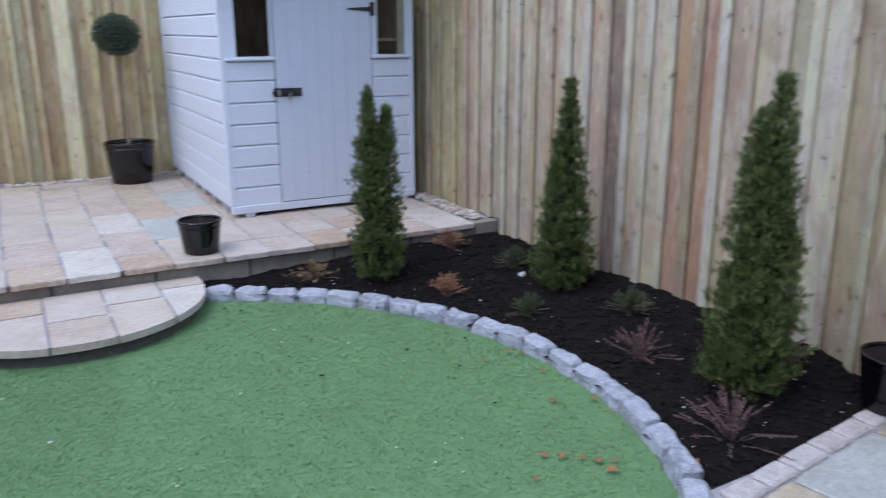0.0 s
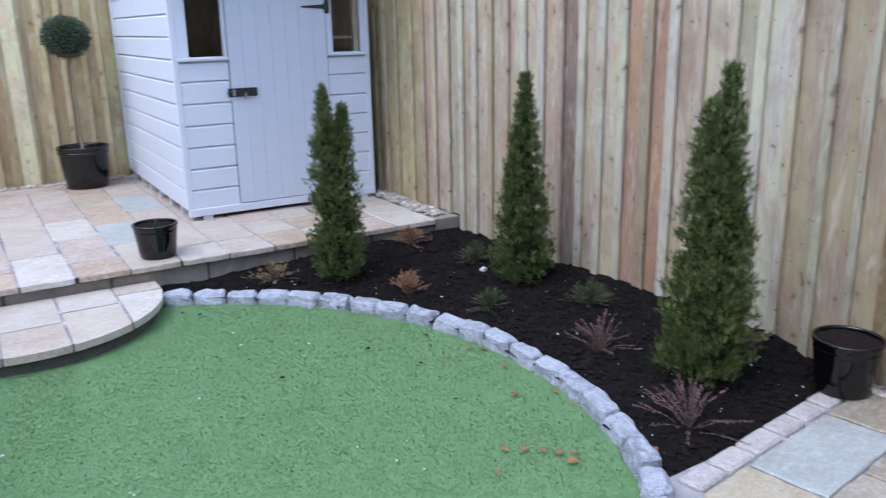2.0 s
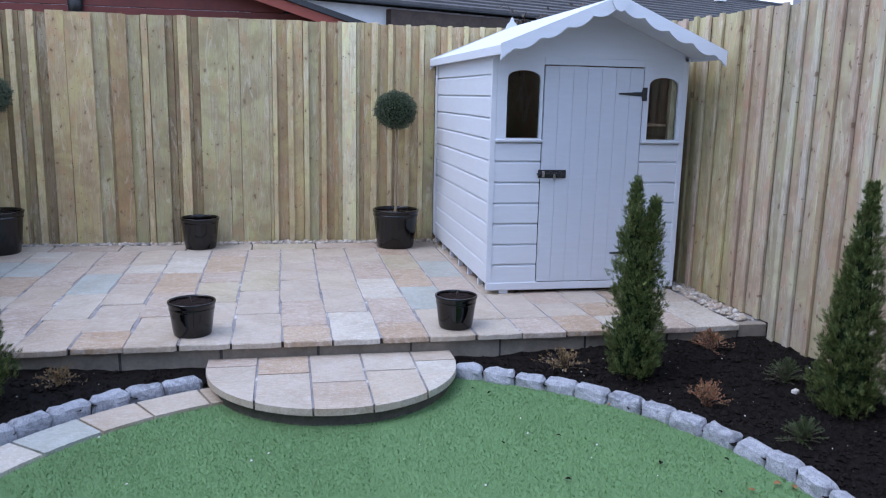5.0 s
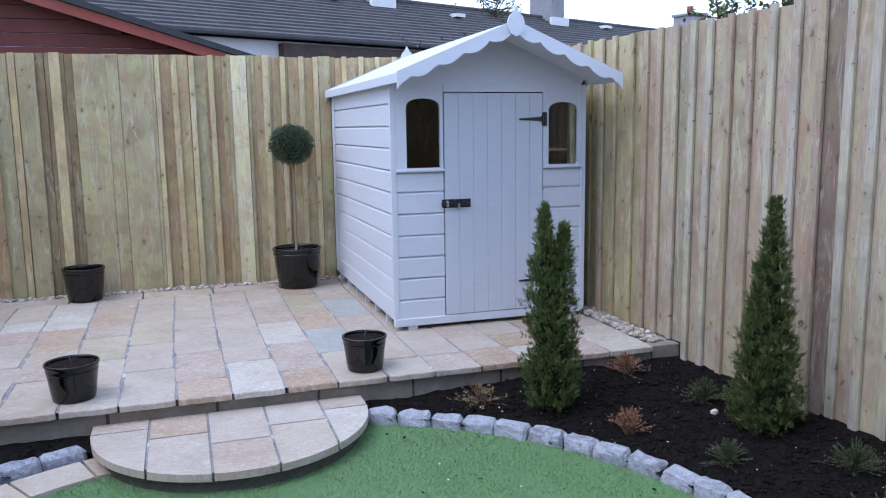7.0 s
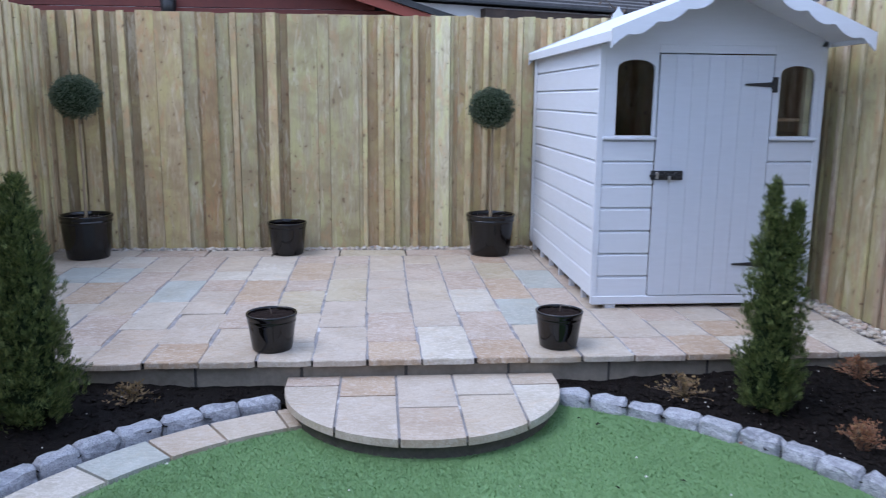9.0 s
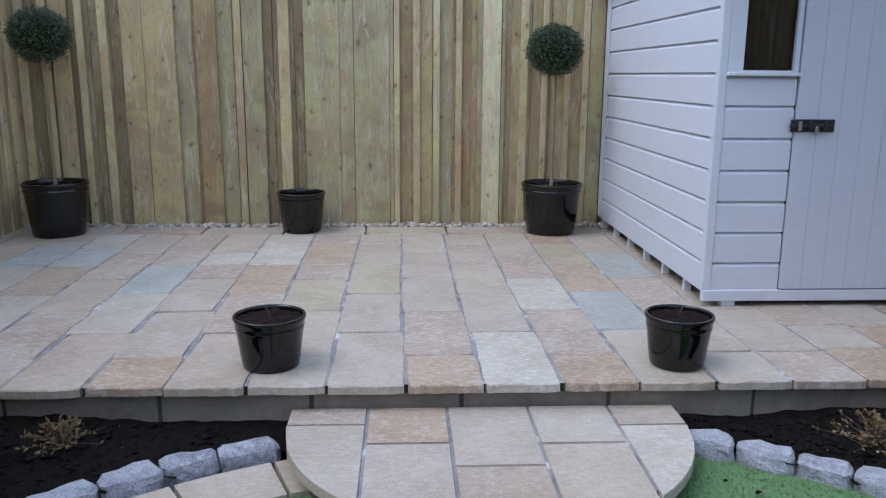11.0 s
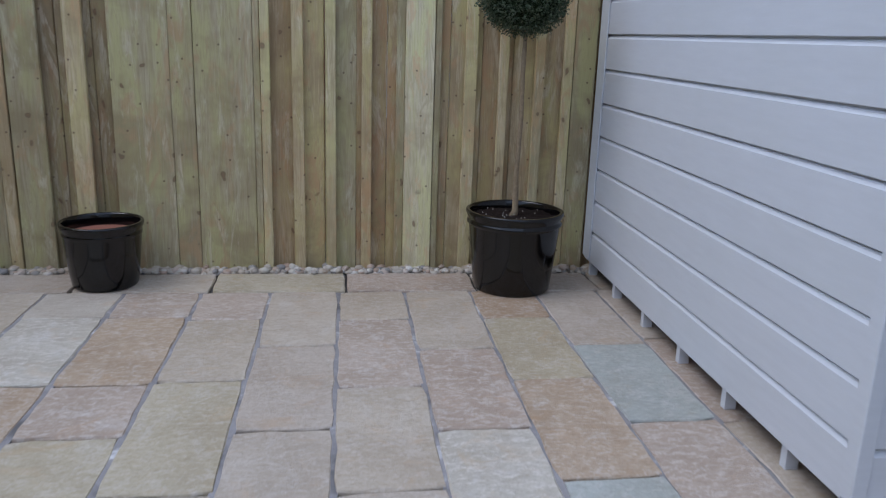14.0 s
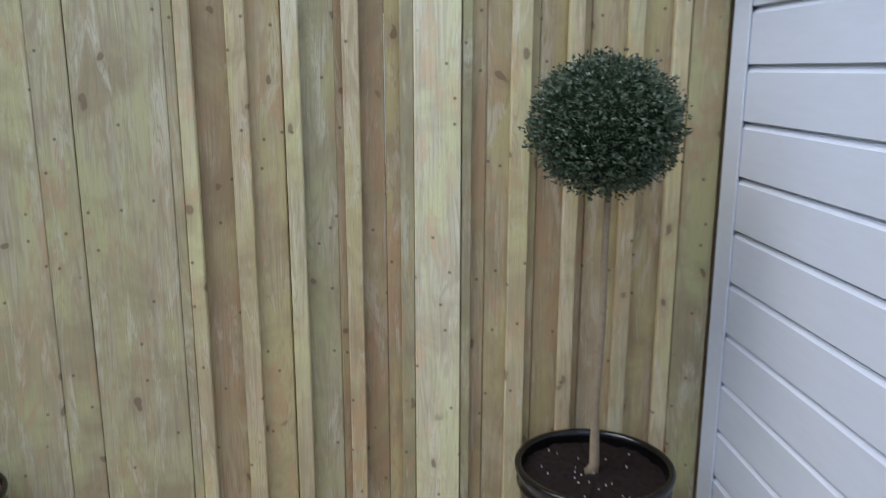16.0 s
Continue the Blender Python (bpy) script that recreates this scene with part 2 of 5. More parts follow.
def mortar_mat():
    """Brushed-in grey mortar, open and dark in places, smeared white in others."""
    n = Nodes("grey_mortar")
    f = n.noise(n.pos, 5.5, 6, 0.7, 0.6)
    g = n.noise(n.pos, 70.0, 3, 0.65)
    col = n.ramp(f, [(0.34, (0.11, 0.104, 0.104)), (0.44, (0.235, 0.222, 0.226)), (0.58, (0.33, 0.315, 0.32)), (0.66, (0.66, 0.65, 0.65))])
    col = n.mix(n.math("MULTIPLY", g, 0.4), col, (0.16, 0.15, 0.15))
    return n.finish(col, 0.9, n.math("ADD", f, n.math("MULTIPLY", g, 0.3)), 0.6, 0.01)


m_joint = mortar_mat()
m_crack = simple_mat("dark_open_joint", (0.03, 0.027, 0.025), (0.09, 0.083, 0.077), 9.0, 0.95)
m_block = simple_mat("concrete_block", (0.15, 0.128, 0.10), (0.29, 0.25, 0.205), 3.5, 0.9, 0.6)
m_riser = simple_mat("dark_step_riser", (0.06, 0.055, 0.048), (0.13, 0.118, 0.10), 9.0, 0.85, 0.5)
m_soil = simple_mat("black_compost", (0.005, 0.0044, 0.0042), (0.016, 0.0135, 0.0125), 22.0, 0.95, 0.9, 0.02, Specular_IOR_Level=0.08)
m_clod = simple_mat("compost_crumb", (0.005, 0.0042, 0.0042), (0.021, 0.017, 0.0152), 40.0, 0.95, 0.6, 0.01, Specular_IOR_Level=0.08)
m_chip = simple_mat("pale_chip", (0.55, 0.52, 0.48), (0.72, 0.70, 0.67), 60.0, 0.8)
m_pot_soil = simple_mat("dark_potting_soil", (0.007, 0.005, 0.0045), (0.028, 0.018, 0.015), 60.0, 0.95, 0.9, 0.01, Specular_IOR_Level=0.1)
m_terracotta = simple_mat("terracotta", (0.24, 0.085, 0.055), (0.31, 0.12, 0.08), 12.0, 0.8)
m_iron = simple_mat("black_iron", (0.010, 0.010, 0.011), (0.022, 0.022, 0.024), 40.0, 0.45, 0.2)
m_steel = simple_mat("bright_screw_steel", (0.5, 0.5, 0.52), (0.65, 0.65, 0.66), 50.0, 0.3, 0.1, 0.002, Metallic=1.0)
m_dirt = simple_mat("bare_ground", (0.05, 0.045, 0.035), (0.11, 0.10, 0.08), 3.0, 0.95)
m_tarfelt = simple_mat("black_roof_felt", (0.020, 0.022, 0.024), (0.045, 0.048, 0.052), 12.0, 0.8)
m_redpaint = simple_mat("dark_red_cabin_paint", (0.095, 0.014, 0.009), (0.165, 0.027, 0.016), 2.2, 0.6, 0.25)
m_redtrim = simple_mat("light_red_trim_paint", (0.24, 0.048, 0.028), (0.30, 0.068, 0.042), 3.0, 0.6, 0.2)
m_tile = simple_mat("weathered_roof_tile", (0.045, 0.044, 0.047), (0.105, 0.100, 0.100), 1.6, 0.85, 0.4)
m_render = simple_mat("white_render", (0.62, 0.62, 0.63), (0.74, 0.74, 0.74), 2.0, 0.85)
m_brick = simple_mat("grey_chimney_render", (0.20, 0.20, 0.215), (0.30, 0.30, 0.31), 2.0, 0.9)
m_bark = simple_mat("brown_bark", (0.10, 0.065, 0.04), (0.20, 0.14, 0.09), 60.0, 0.9, 0.6)
m_stem = simple_mat("pale_topiary_bark", (0.19, 0.135, 0.08), (0.31, 0.235, 0.15), 70.0, 0.9, 0.6)
m_leafbrown = simple_mat("fallen_leaf", (0.12, 0.055, 0.025), (0.36, 0.16, 0.055), 30.0, 0.75)
m_dark = simple_mat("dark_plastic", (0.012, 0.012, 0.013), (0.02, 0.02, 0.021), 30.0, 0.4)
m_windowdark = simple_mat("dark_eaves_timber", (0.04, 0.028, 0.022), (0.09, 0.06, 0.045), 3.0, 0.8)


def leaf_mat(name, a, b, c, rough=0.5, trans=0.25):
    """Foliage that differs from leaf to leaf, and by a broad mottling."""
    n = Nodes(name)
    isl = n.add("ShaderNodeNewGeometry").outputs["Random Per Island"]
    col = n.ramp(isl, [(0.0, a), (0.55, b), (1.0, c)])
    patch = n.noise(n.pos, 9.0, 2, 0.5)
    col = n.mix(n.ramp(patch, [(0.35, 0.0), (0.7, 0.6)]), col, b)
    broad = n.noise(n.pos, 2.3, 4, 0.6)
    col = n.mix(n.ramp(broad, [(0.38, 0.55), (0.62, 0.0)]), col, n.mix(1.0, col, (0.80, 0.82, 0.80), "MULTIPLY"))
    return n.finish(col, rough, None, Subsurface_Weight=0.0, Transmission_Weight=0.0, Specular_IOR_Level=0.22)


m_thuja = leaf_mat("thuja_green", (0.012, 0.022, 0.007), (0.076, 0.106, 0.032), (0.25, 0.27, 0.088), 0.65)
# near-black colour standing for the shade deep inside conifer and topiary crowns
m_thuja_in = simple_mat("foliage_inner_shade", (0.006, 0.011, 0.005), (0.016, 0.026, 0.010), 30.0, 0.95, Specular_IOR_Level=0.1)
m_box = leaf_mat("topiary_leaf", (0.014, 0.026, 0.014), (0.064, 0.090, 0.050), (0.210, 0.240, 0.165), 0.4)
m_heath_red = leaf_mat("bronze_heather", (0.22, 0.085, 0.05), (0.33, 0.155, 0.085), (0.38, 0.25, 0.12))
m_heath_green = leaf_mat("green_heather", (0.030, 0.055, 0.020), (0.055, 0.085, 0.030), (0.085, 0.115, 0.045))
m_heath_pink = leaf_mat("pink_flowering_heather", (0.055, 0.065, 0.028), (0.17, 0.10, 0.085), (0.46, 0.19, 0.26))
m_yellow = leaf_mat("yellowing_leaf", (0.13, 0.10, 0.045), (0.24, 0.15, 0.08), (0.30, 0.22, 0.09))
m_blade = leaf_mat("artificial_grass_blade", (0.140, 0.258, 0.104), (0.168, 0.298, 0.125), (0.222, 0.352, 0.170), 0.75)
m_turf = simple_mat("artificial_turf_base", (0.110, 0.212, 0.086), (0.135, 0.250, 0.107), 8.0, 0.8, 0.7, 0.01)
m_twig = simple_mat("bare_twig", (0.06, 0.045, 0.035), (0.12, 0.09, 0.07), 30.0, 0.9)


def granite_mat(name, a, b, c):
    n = Nodes(name)
    p = n.vec(n.obj, (1, 1, 1), n.rand)
    sp = n.noise(p, 190.0, 2, 0.5)
    cl = n.noise(p, 26.0, 5, 0.7)
    base = n.mix(n.ramp(n.rand, [(0.0, 0.0), (1.0, 0.6)]), a, b)
    col = n.mix(n.ramp(cl, [(0.40, 0.0), (0.60, 1.0)]), base, b)
    col = n.mix(n.math("MULTIPLY", n.ramp(sp, [(0.52, 0.0), (0.62, 1.0)]), 0.6), col, c)
    return n.finish(col, 0.75, n.math("ADD", cl, n.math("MULTIPLY", sp, 0.3)), 0.9, 0.015)


m_granite = granite_mat("blue_grey_granite", (0.21, 0.22, 0.25), (0.43, 0.445, 0.49), (0.11, 0.115, 0.135))
m_sett = granite_mat("pinkish_granite_sett", (0.38, 0.34, 0.315), (0.53, 0.485, 0.455), (0.22, 0.195, 0.19))


def pebble_mat():
    n = Nodes("mixed_pebbles")
    isl = n.add("ShaderNodeNewGeometry").outputs["Random Per Island"]
    col = n.ramp(isl, [(0.0, (0.60, 0.57, 0.51)), (0.3, (0.42, 0.35, 0.27)), (0.5, (0.22, 0.21, 0.205)), (0.7, (0.50, 0.44, 0.36)), (0.85, (0.36, 0.24, 0.17)), (1.0, (0.68, 0.66, 0.62))])
    f = n.noise(n.pos, 90.0, 4, 0.6)
    col = n.mix(n.math("MULTIPLY", f, 0.35), col, (0.25, 0.22, 0.19))
    return n.finish(col, 0.65, f, 0.2, 0.004)


m_pebbles = pebble_mat()


def glaze_mat():
    n = Nodes("black_ceramic_glaze")
    f = n.noise(n.pos, 30.0, 4, 0.6)
    col = n.mix(f, (0.0018, 0.0016, 0.0018), (0.0045, 0.0038, 0.0040))
    return n.finish(col, n.math("ADD", 0.05, n.math("MULTIPLY", f, 0.09)), f, 0.06, 0.003, Specular_IOR_Level=0.5)


m_glaze = glaze_mat()


def glass_mat():
    n = Nodes("window_glass")
    return n.finish((0.92, 0.95, 0.96), 0.02, None, Transmission_Weight=1.0, IOR=1.45)


m_glass = glass_mat()


# ---- building helpers ----
def part(name, bm, material, parent=None, label=""):
    me = bpy.data.meshes.new(name)
    bm.normal_update()
    bm.to_mesh(me)
    bm.free()
    me.materials.append(material)
    ob = new(name, me)
    if parent is not None:
        ob.parent = parent
    if label:
        tagged(ob, label)
    return ob


def data_part(name, verts, faces, material, parent=None, label="", smooth=False):
    me = bpy.data.meshes.new(name)
    me.from_pydata(verts, [], faces)
    me.update()
    if smooth:
        me.polygons.foreach_set("use_smooth", [True] * len(me.polygons))
    me.materials.append(material)
    ob = new(name, me)
    if parent is not None:
        ob.parent = parent
    if label:
        tagged(ob, label)
    return ob


def thing(name, label, category, group="", kind="", at=(0, 0, 0), turn=0.0):
    ob = new(name)
    ob.matrix_basis = pose(*at, 0, 0, turn)
    return tagged(ob, label, category, group, kind)


def box(x0, y0, z0, x1, y1, z1, bevel=0.0):
    bm = bmesh.new()
    bmesh.ops.create_cube(bm, size=1.0)
    for v in bm.verts:
        v.co = Vector(((x0 + x1) / 2 + v.co.x * (x1 - x0), (y0 + y1) / 2 + v.co.y * (y1 - y0), (z0 + z1) / 2 + v.co.z * (z1 - z0)))
    if bevel:
        bmesh.ops.bevel(bm, geom=bm.edges[:], offset=bevel, segments=1, affect="EDGES")
    return bm


def prism(outline, axis, a, b):
    """An outline of pairs pushed along an axis from a to b: x takes (y, z), y takes (x, z), z takes (x, y)."""
    bm = bmesh.new()

    def place(p, d):
        return {"x": (d, p[0], p[1]), "y": (p[0], d, p[1]), "z": (p[0], p[1], d)}[axis]

    low = [bm.verts.new(place(p, a)) for p in outline]
    high = [bm.verts.new(place(p, b)) for p in outline]
    bm.faces.new(low)
    bm.faces.new(high[::-1])
    for k in range(len(low)):
        j = (k + 1) % len(low)
        bm.faces.new((low[k], high[k], high[j], low[j]))
    bmesh.ops.recalc_face_normals(bm, faces=bm.faces[:])
    return bm


def lathe(profile, steps=40):
    """A turned form from pairs of radius and height, from the outside bottom round to the inside."""
    bm = bmesh.new()
    rings = []
    for r, z in profile:
        rings.append([bm.verts.new((r * math.cos(2 * math.pi * k / steps), r * math.sin(2 * math.pi * k / steps), z)) for k in range(steps)])
    for lo, hi in zip(rings, rings[1:]):
        for k in range(steps):
            j = (k + 1) % steps
            f = bm.faces.new((lo[k], lo[j], hi[j], hi[k]))
            f.smooth = True
    bm.faces.new(rings[0][::-1])
    bm.faces.new(rings[-1])
    return bm


def tube(points, radii, sides=8):
    bm = bmesh.new()
    rings = []
    for (x, y, z), r in zip(points, radii):
        rings.append([bm.verts.new((x + r * math.cos(2 * math.pi * k / sides), y + r * math.sin(2 * math.pi * k / sides), z)) for k in range(sides)])
    for lo, hi in zip(rings, rings[1:]):
        for k in range(sides):
            j = (k + 1) % sides
            bm.faces.new((lo[k], lo[j], hi[j], hi[k])).smooth = True
    bm.faces.new(rings[0][::-1])
    bm.faces.new(rings[-1])
    return bm


def rough_block(w, d, h, rng, wobble=0.012, bevel=0.02, cuts=1):
    """A hewn stone: a block with worn edges and an uneven face, resting on z = 0."""
    bm = bmesh.new()
    bmesh.ops.create_cube(bm, size=1.0)
    for v in bm.verts:
        v.co = Vector((v.co.x * w, v.co.y * d, (v.co.z + 0.5) * h))
        if v.co.z > h * 0.5:
            v.co.x *= 0.965
            v.co.y *= 0.80
    bmesh.ops.bevel(bm, geom=bm.edges[:], offset=bevel, segments=1, affect="EDGES")
    if cuts:
        bmesh.ops.subdivide_edges(bm, edges=bm.edges[:], cuts=cuts, use_grid_fill=True)
    seed = Vector((rng.uniform(0, 99), rng.uniform(0, 99), rng.uniform(0, 99)))
    for v in bm.verts:
        k = noise.noise_vector(v.co * 16 + seed) * wobble
        v.co += k if v.co.z > 0.01 else Vector((k.x, k.y, 0))
    return bm


# ---- the large structure ----
LAWN, PATIO_BACK, FENCE_Y, FENCE_L = -0.200, 3.205, 3.30, -2.90
FENCE_R, FENCE_R_TURN = 3.245, 2.6
RING = (0.267, -2.07)
KERB_R = 2.06

ground = part("ground", box(-60, -30, -0.6, 60, 90, -0.32), m_dirt)
tagged(ground, "bare brown earth under and round the garden", "ground", kind="structure")


def on_ring(deg, r):
    return RING[0] + r * math.cos(radians(deg)), RING[1] + r * math.sin(radians(deg))


# lawn: full width on the one side, set in behind a paved ring on the other
def lawn_radius(deg):
    a = (deg + 180) % 360 - 180
    return 2.02 if -33 <= a <= 80 else 1.735


outline = [on_ring(d, lawn_radius(d)) for d in range(0, 360, 3)]
bm = bmesh.new()
rings = []
for f in (1.0, 0.8, 0.6, 0.4, 0.2):
    rings.append([bm.verts.new((RING[0] + (x - RING[0]) * f, RING[1] + (y - RING[1]) * f, LAWN - 0.012)) for x, y in outline])
for a, b in zip(rings, rings[1:]):
    for k in range(len(a)):
        j = (k + 1) % len(a)
        bm.faces.new((a[k], a[j], b[j], b[k]))
bm.faces.new(rings[-1])
skirt = [bm.verts.new((x, y, -0.33)) for x, y in outline]
for k in range(len(outline)):
    j = (k + 1) % len(outline)
    bm.faces.new((skirt[k], skirt[j], rings[0][j], rings[0][k]))
lawn = part("lawn", bm, m_turf)
tagged(lawn, "bright green artificial lawn in a round shape", "lawn", kind="structure")

# raised patio core with its block wall
patio = thing("patio", "raised patio of multicoloured riven sandstone slabs", "patio", kind="structure")
part("mortar_bed", box(FENCE_L, 0.03, -0.3, 3.03, 3.215, -0.016), m_crack, patio)

# soil beds
def bed(name, x0, x1, y0, y1, inside, height):
    step = 0.06
    nx, ny = int((x1 - x0) / step), int((y1 - y0) / step)
    verts, faces = [], []
    for j in range(ny + 1):
        for i in range(nx + 1):
            x, y = x0 + (x1 - x0) * i / nx, y0 + (y1 - y0) * j / ny
            z = height(x, y) + 0.022 * noise.noise(Vector((x * 5, y * 5, 1))) + 0.012 * noise.noise(Vector((x * 17, y * 17, 4)))
            verts.append((x, y, z))
    for j in range(ny):
        for i in range(nx):
            cx, cy = x0 + (x1 - x0) * (i + 0.5) / nx, y0 + (y1 - y0) * (j + 0.5) / ny
            if inside(cx, cy):
                k = j * (nx + 1) + i
                faces.append((k, k + 1, k + nx + 2, k + nx + 1))
    ob = data_part(name, verts, faces, m_soil, smooth=True)
    return tagged(ob, "freshly dug black compost in a planting bed", "soil bed", kind="structure")


def off_ring(x, y):
    return math.hypot(x - RING[0], y - RING[1])


SETT_TURN = 0.145


def sett_line(x):
    return -3.162 + SETT_TURN * (x - 2.2)


def soil_z(x, y):
    d = min(1.0, max(0.0, (off_ring(x, y) - KERB_R) / 0.9))
    z = -0.175 + 0.075 * d
    m = min(1.0, max(0.0, (y - sett_line(x)) / 0.4)) if x > 0 else 1.0
    return -0.205 + (z + 0.205) * m


bed("soil_bed_right", 0.95, 3.42, -3.35, 0.06, lambda x, y: off_ring(x, y) > KERB_R - 0.02 and y > sett_line(x) - 0.09, soil_z)
bed("soil_bed_left", -2.92, -0.35, -4.4, 0.06, lambda x, y: off_ring(x, y) > KERB_R - 0.02 and x < 0.1, soil_z)
rng = random.Random(5)


def clods(name, count, x0, x1, y0, y1, inside, material, lo, hi, label, lift=0.3):
    verts, faces = [], []
    tries = 0
    while count and tries < 60000:
        tries += 1
        x, y = rng.uniform(x0, x1), rng.uniform(y0, y1)
        if not inside(x, y):
            continue
        count -= 1
        r = rng.uniform(lo, hi) * rng.choice((0.6, 0.8, 1, 1, 1.4))
        z = soil_z(x, y) + 0.022 * noise.noise(Vector((x * 5, y * 5, 1))) + 0.012 * noise.noise(Vector((x * 17, y * 17, 4))) + r * lift
        b = len(verts)
        for d in ((1, 0, 0), (-1, 0, 0), (0, 1, 0), (0, -1, 0), (0, 0, 0.8), (0, 0, -0.8)):
            k = rng.uniform(0.6, 1.25) * r
            verts.append((x + d[0] * k + rng.uniform(-r, r) * 0.3, y + d[1] * k + rng.uniform(-r, r) * 0.3, z + d[2] * k))
        faces += [(b + p, b + q, b + s) for p, q, s in ((0, 2, 4), (2, 1, 4), (1, 3, 4), (3, 0, 4), (2, 0, 5), (1, 2, 5), (3, 1, 5), (0, 3, 5))]
    ob = data_part(name, verts, faces, material)
    return tagged(ob, label, "soil", kind="stuff")


def right_bed(x, y):
    return off_ring(x, y) > KERB_R + 0.07 and y > sett_line(x) + 0.02 and y < 0.0 and x < 3.21 - 0.045 * y


def left_bed(x, y):
    return off_ring(x, y) > KERB_R + 0.07 and x < -0.35 and y < 0.0


clods("compost_crumbs", 9000, 0.95, 3.36, -3.3, 0.0, right_bed, m_clod, 0.006, 0.016, "loose crumbs of black compost")
clods("compost_crumbs", 3500, -2.85, -0.4, -3.0, 0.0, left_bed, m_clod, 0.006, 0.016, "loose crumbs of black compost")
clods("wood_flecks", 240, 0.95, 3.22, -3.3, 0.0, right_bed, m_chip, 0.002, 0.0055, "tiny pale flecks scattered on the compost", 0.7)
clods("wood_flecks", 60, -2.85, -0.4, -3.0, 0.0, left_bed, m_chip, 0.002, 0.005, "tiny pale flecks scattered on the compost", 0.7)

# paving level at the near side, beyond the lawn
near = thing("near_paving", "sandstone paving level with the lawn", "paving", kind="structure")
bm = bmesh.new()
inner = [on_ring(d, lawn_radius(d) - 0.003) for d in range(-211, -32, 3)]
# a ring of mortar round the lawn's near side and a flat sheet behind it
a = [bm.verts.new((x, y, LAWN - 0.017)) for x, y in inner]
b = [bm.verts.new((*on_ring(d, 2.0), LAWN - 0.017)) for d in range(-211, -32, 3)]
for k in range(len(a) - 1):
    bm.faces.new((a[k], b[k], b[k + 1], a[k + 1]))
part("mortar_ring", bm, m_joint, near)
bm = bmesh.new()
hole = [on_ring(d, 2.0) for d in range(-150, -32, 3)]
low = [bm.verts.new((x, y, LAWN - 0.012)) for x, y in hole]
far = [bm.verts.new((x * 1.0 + (x - RING[0]) * 0.9, -7.4, LAWN - 0.012)) for x, y in hole]
for k in range(len(low) - 1):
    bm.faces.new((low[k], far[k], far[k + 1], low[k + 1]))
part("mortar_bed", bm, m_joint, near)
part("mortar_bed", prism([on_ring(-42, 2.08), (1.82, -7.4), (3.56, -7.4), (3.40, -3.10), on_ring(-31, 2.10), on_ring(-36, 2.08)], "z", -0.3, LAWN + 0.014), m_joint, near)
part("mortar_bed", prism([(-2.9, -7.4), (-1.2, -7.4), (-1.47, -3.07), (-2.9, -4.38)], "z", -0.3, LAWN - 0.014), m_joint, near)

# plain rendered wall behind the camera closes the place
wall_south = part("wall_south", box(-3.1, -7.6, -0.3, 3.4, -7.4, 3.2), m_render)
tagged(wall_south, "plain white rendered wall", "wall", kind="structure")

# ---- fences ----
brng = random.Random(11)


def board(fence, axis, u0, u1, face, depth, z0, z1, material, name="board"):
    """One upright board between u0 and u1 along the fence; face is where its front stands, depth its thickness away from the garden."""
    w, cu = u1 - u0, (u0 + u1) / 2
    t = abs(depth)
    bm = bmesh.new()
    bmesh.ops.create_cube(bm, size=1.0)
    for v in bm.verts:
        v.co = Vector((v.co.x * w, v.co.y * t, (v.co.z + 0.5) * (z1 - z0)))
    bmesh.ops.bevel(bm, geom=[e for e in bm.edges if abs(e.verts[0].co.z - e.verts[1].co.z) > 0.5], offset=0.003, segments=1, affect="EDGES")
    for v in bm.verts:
        if v.co.z > 0.5:
            v.co.z += brng.uniform(-0.002, 0.002)
    ob = part(name, bm, material, fence)
    lean = brng.uniform(-0.12, 0.12)
    if axis == "x":
        ob.matrix_basis = pose(cu, face + depth / 2, z0, 0, lean, 0)
    else:
        ob.matrix_basis = pose(face + depth / 2, cu, z0, lean, 0, 90)
    return ob


def tops():
    return brng.uniform(-0.008, 0.008)


fence_back = thing("fence_back", "new treated softwood close board fence, upright boards", "fence", kind="structure")
# raised strips along the back fence, each a start and an end
STRIPS = [(-0.087, -0.045), (0.057, 0.110), (0.212, 0.259), (0.379, 0.427), (0.862, 0.921), (1.029, 1.074), (1.202, 1.249), (1.342, 1.39),
          (-2.83, -2.77), (-2.66, -2.60), (-2.40, -2.35), (-2.24, -2.18), (-1.26, -1.208), (-0.94, -0.858)]
WIDE = [(-2.08, -1.923), (-1.92, -1.69), (-1.539, -1.387), (-1.20, -1.05), (0.540, 0.583), (0.583, 0.722), (0.722, 0.754), (1.392, 1.503), (-2.58, -2.45)]
BROAD = [(-0.755, -0.493), (-0.491, -0.387), (-0.385, -0.121), (-0.119, -0.089)]
for u0, u1 in BROAD:
    board(fence_back, "x", u0, u1, FENCE_Y - 0.026, 0.022, 0.0, 2.14 + tops(), m_olive_pine)
u = 1.50
while u < 3.2:
    STRIPS.append((u + 0.12, u + 0.165))
    u += 0.165
for u0, u1 in STRIPS:
    board(fence_back, "x", u0, u1, FENCE_Y - 0.033, 0.026, 0.0, 2.145 + tops(), m_light)
for k, (u0, u1) in enumerate(WIDE):
    pale = abs(u0 - 0.583) < 0.01
    board(fence_back, "x", u0, u1 - 0.002, FENCE_Y - (0.033 if pale else 0.028 + 0.003 * (k % 2)), 0.022, 0.0, 2.145 + tops(), m_pale if pale else (m_brown if u0 < -1.3 else m_olive_pine))
u = -2.9
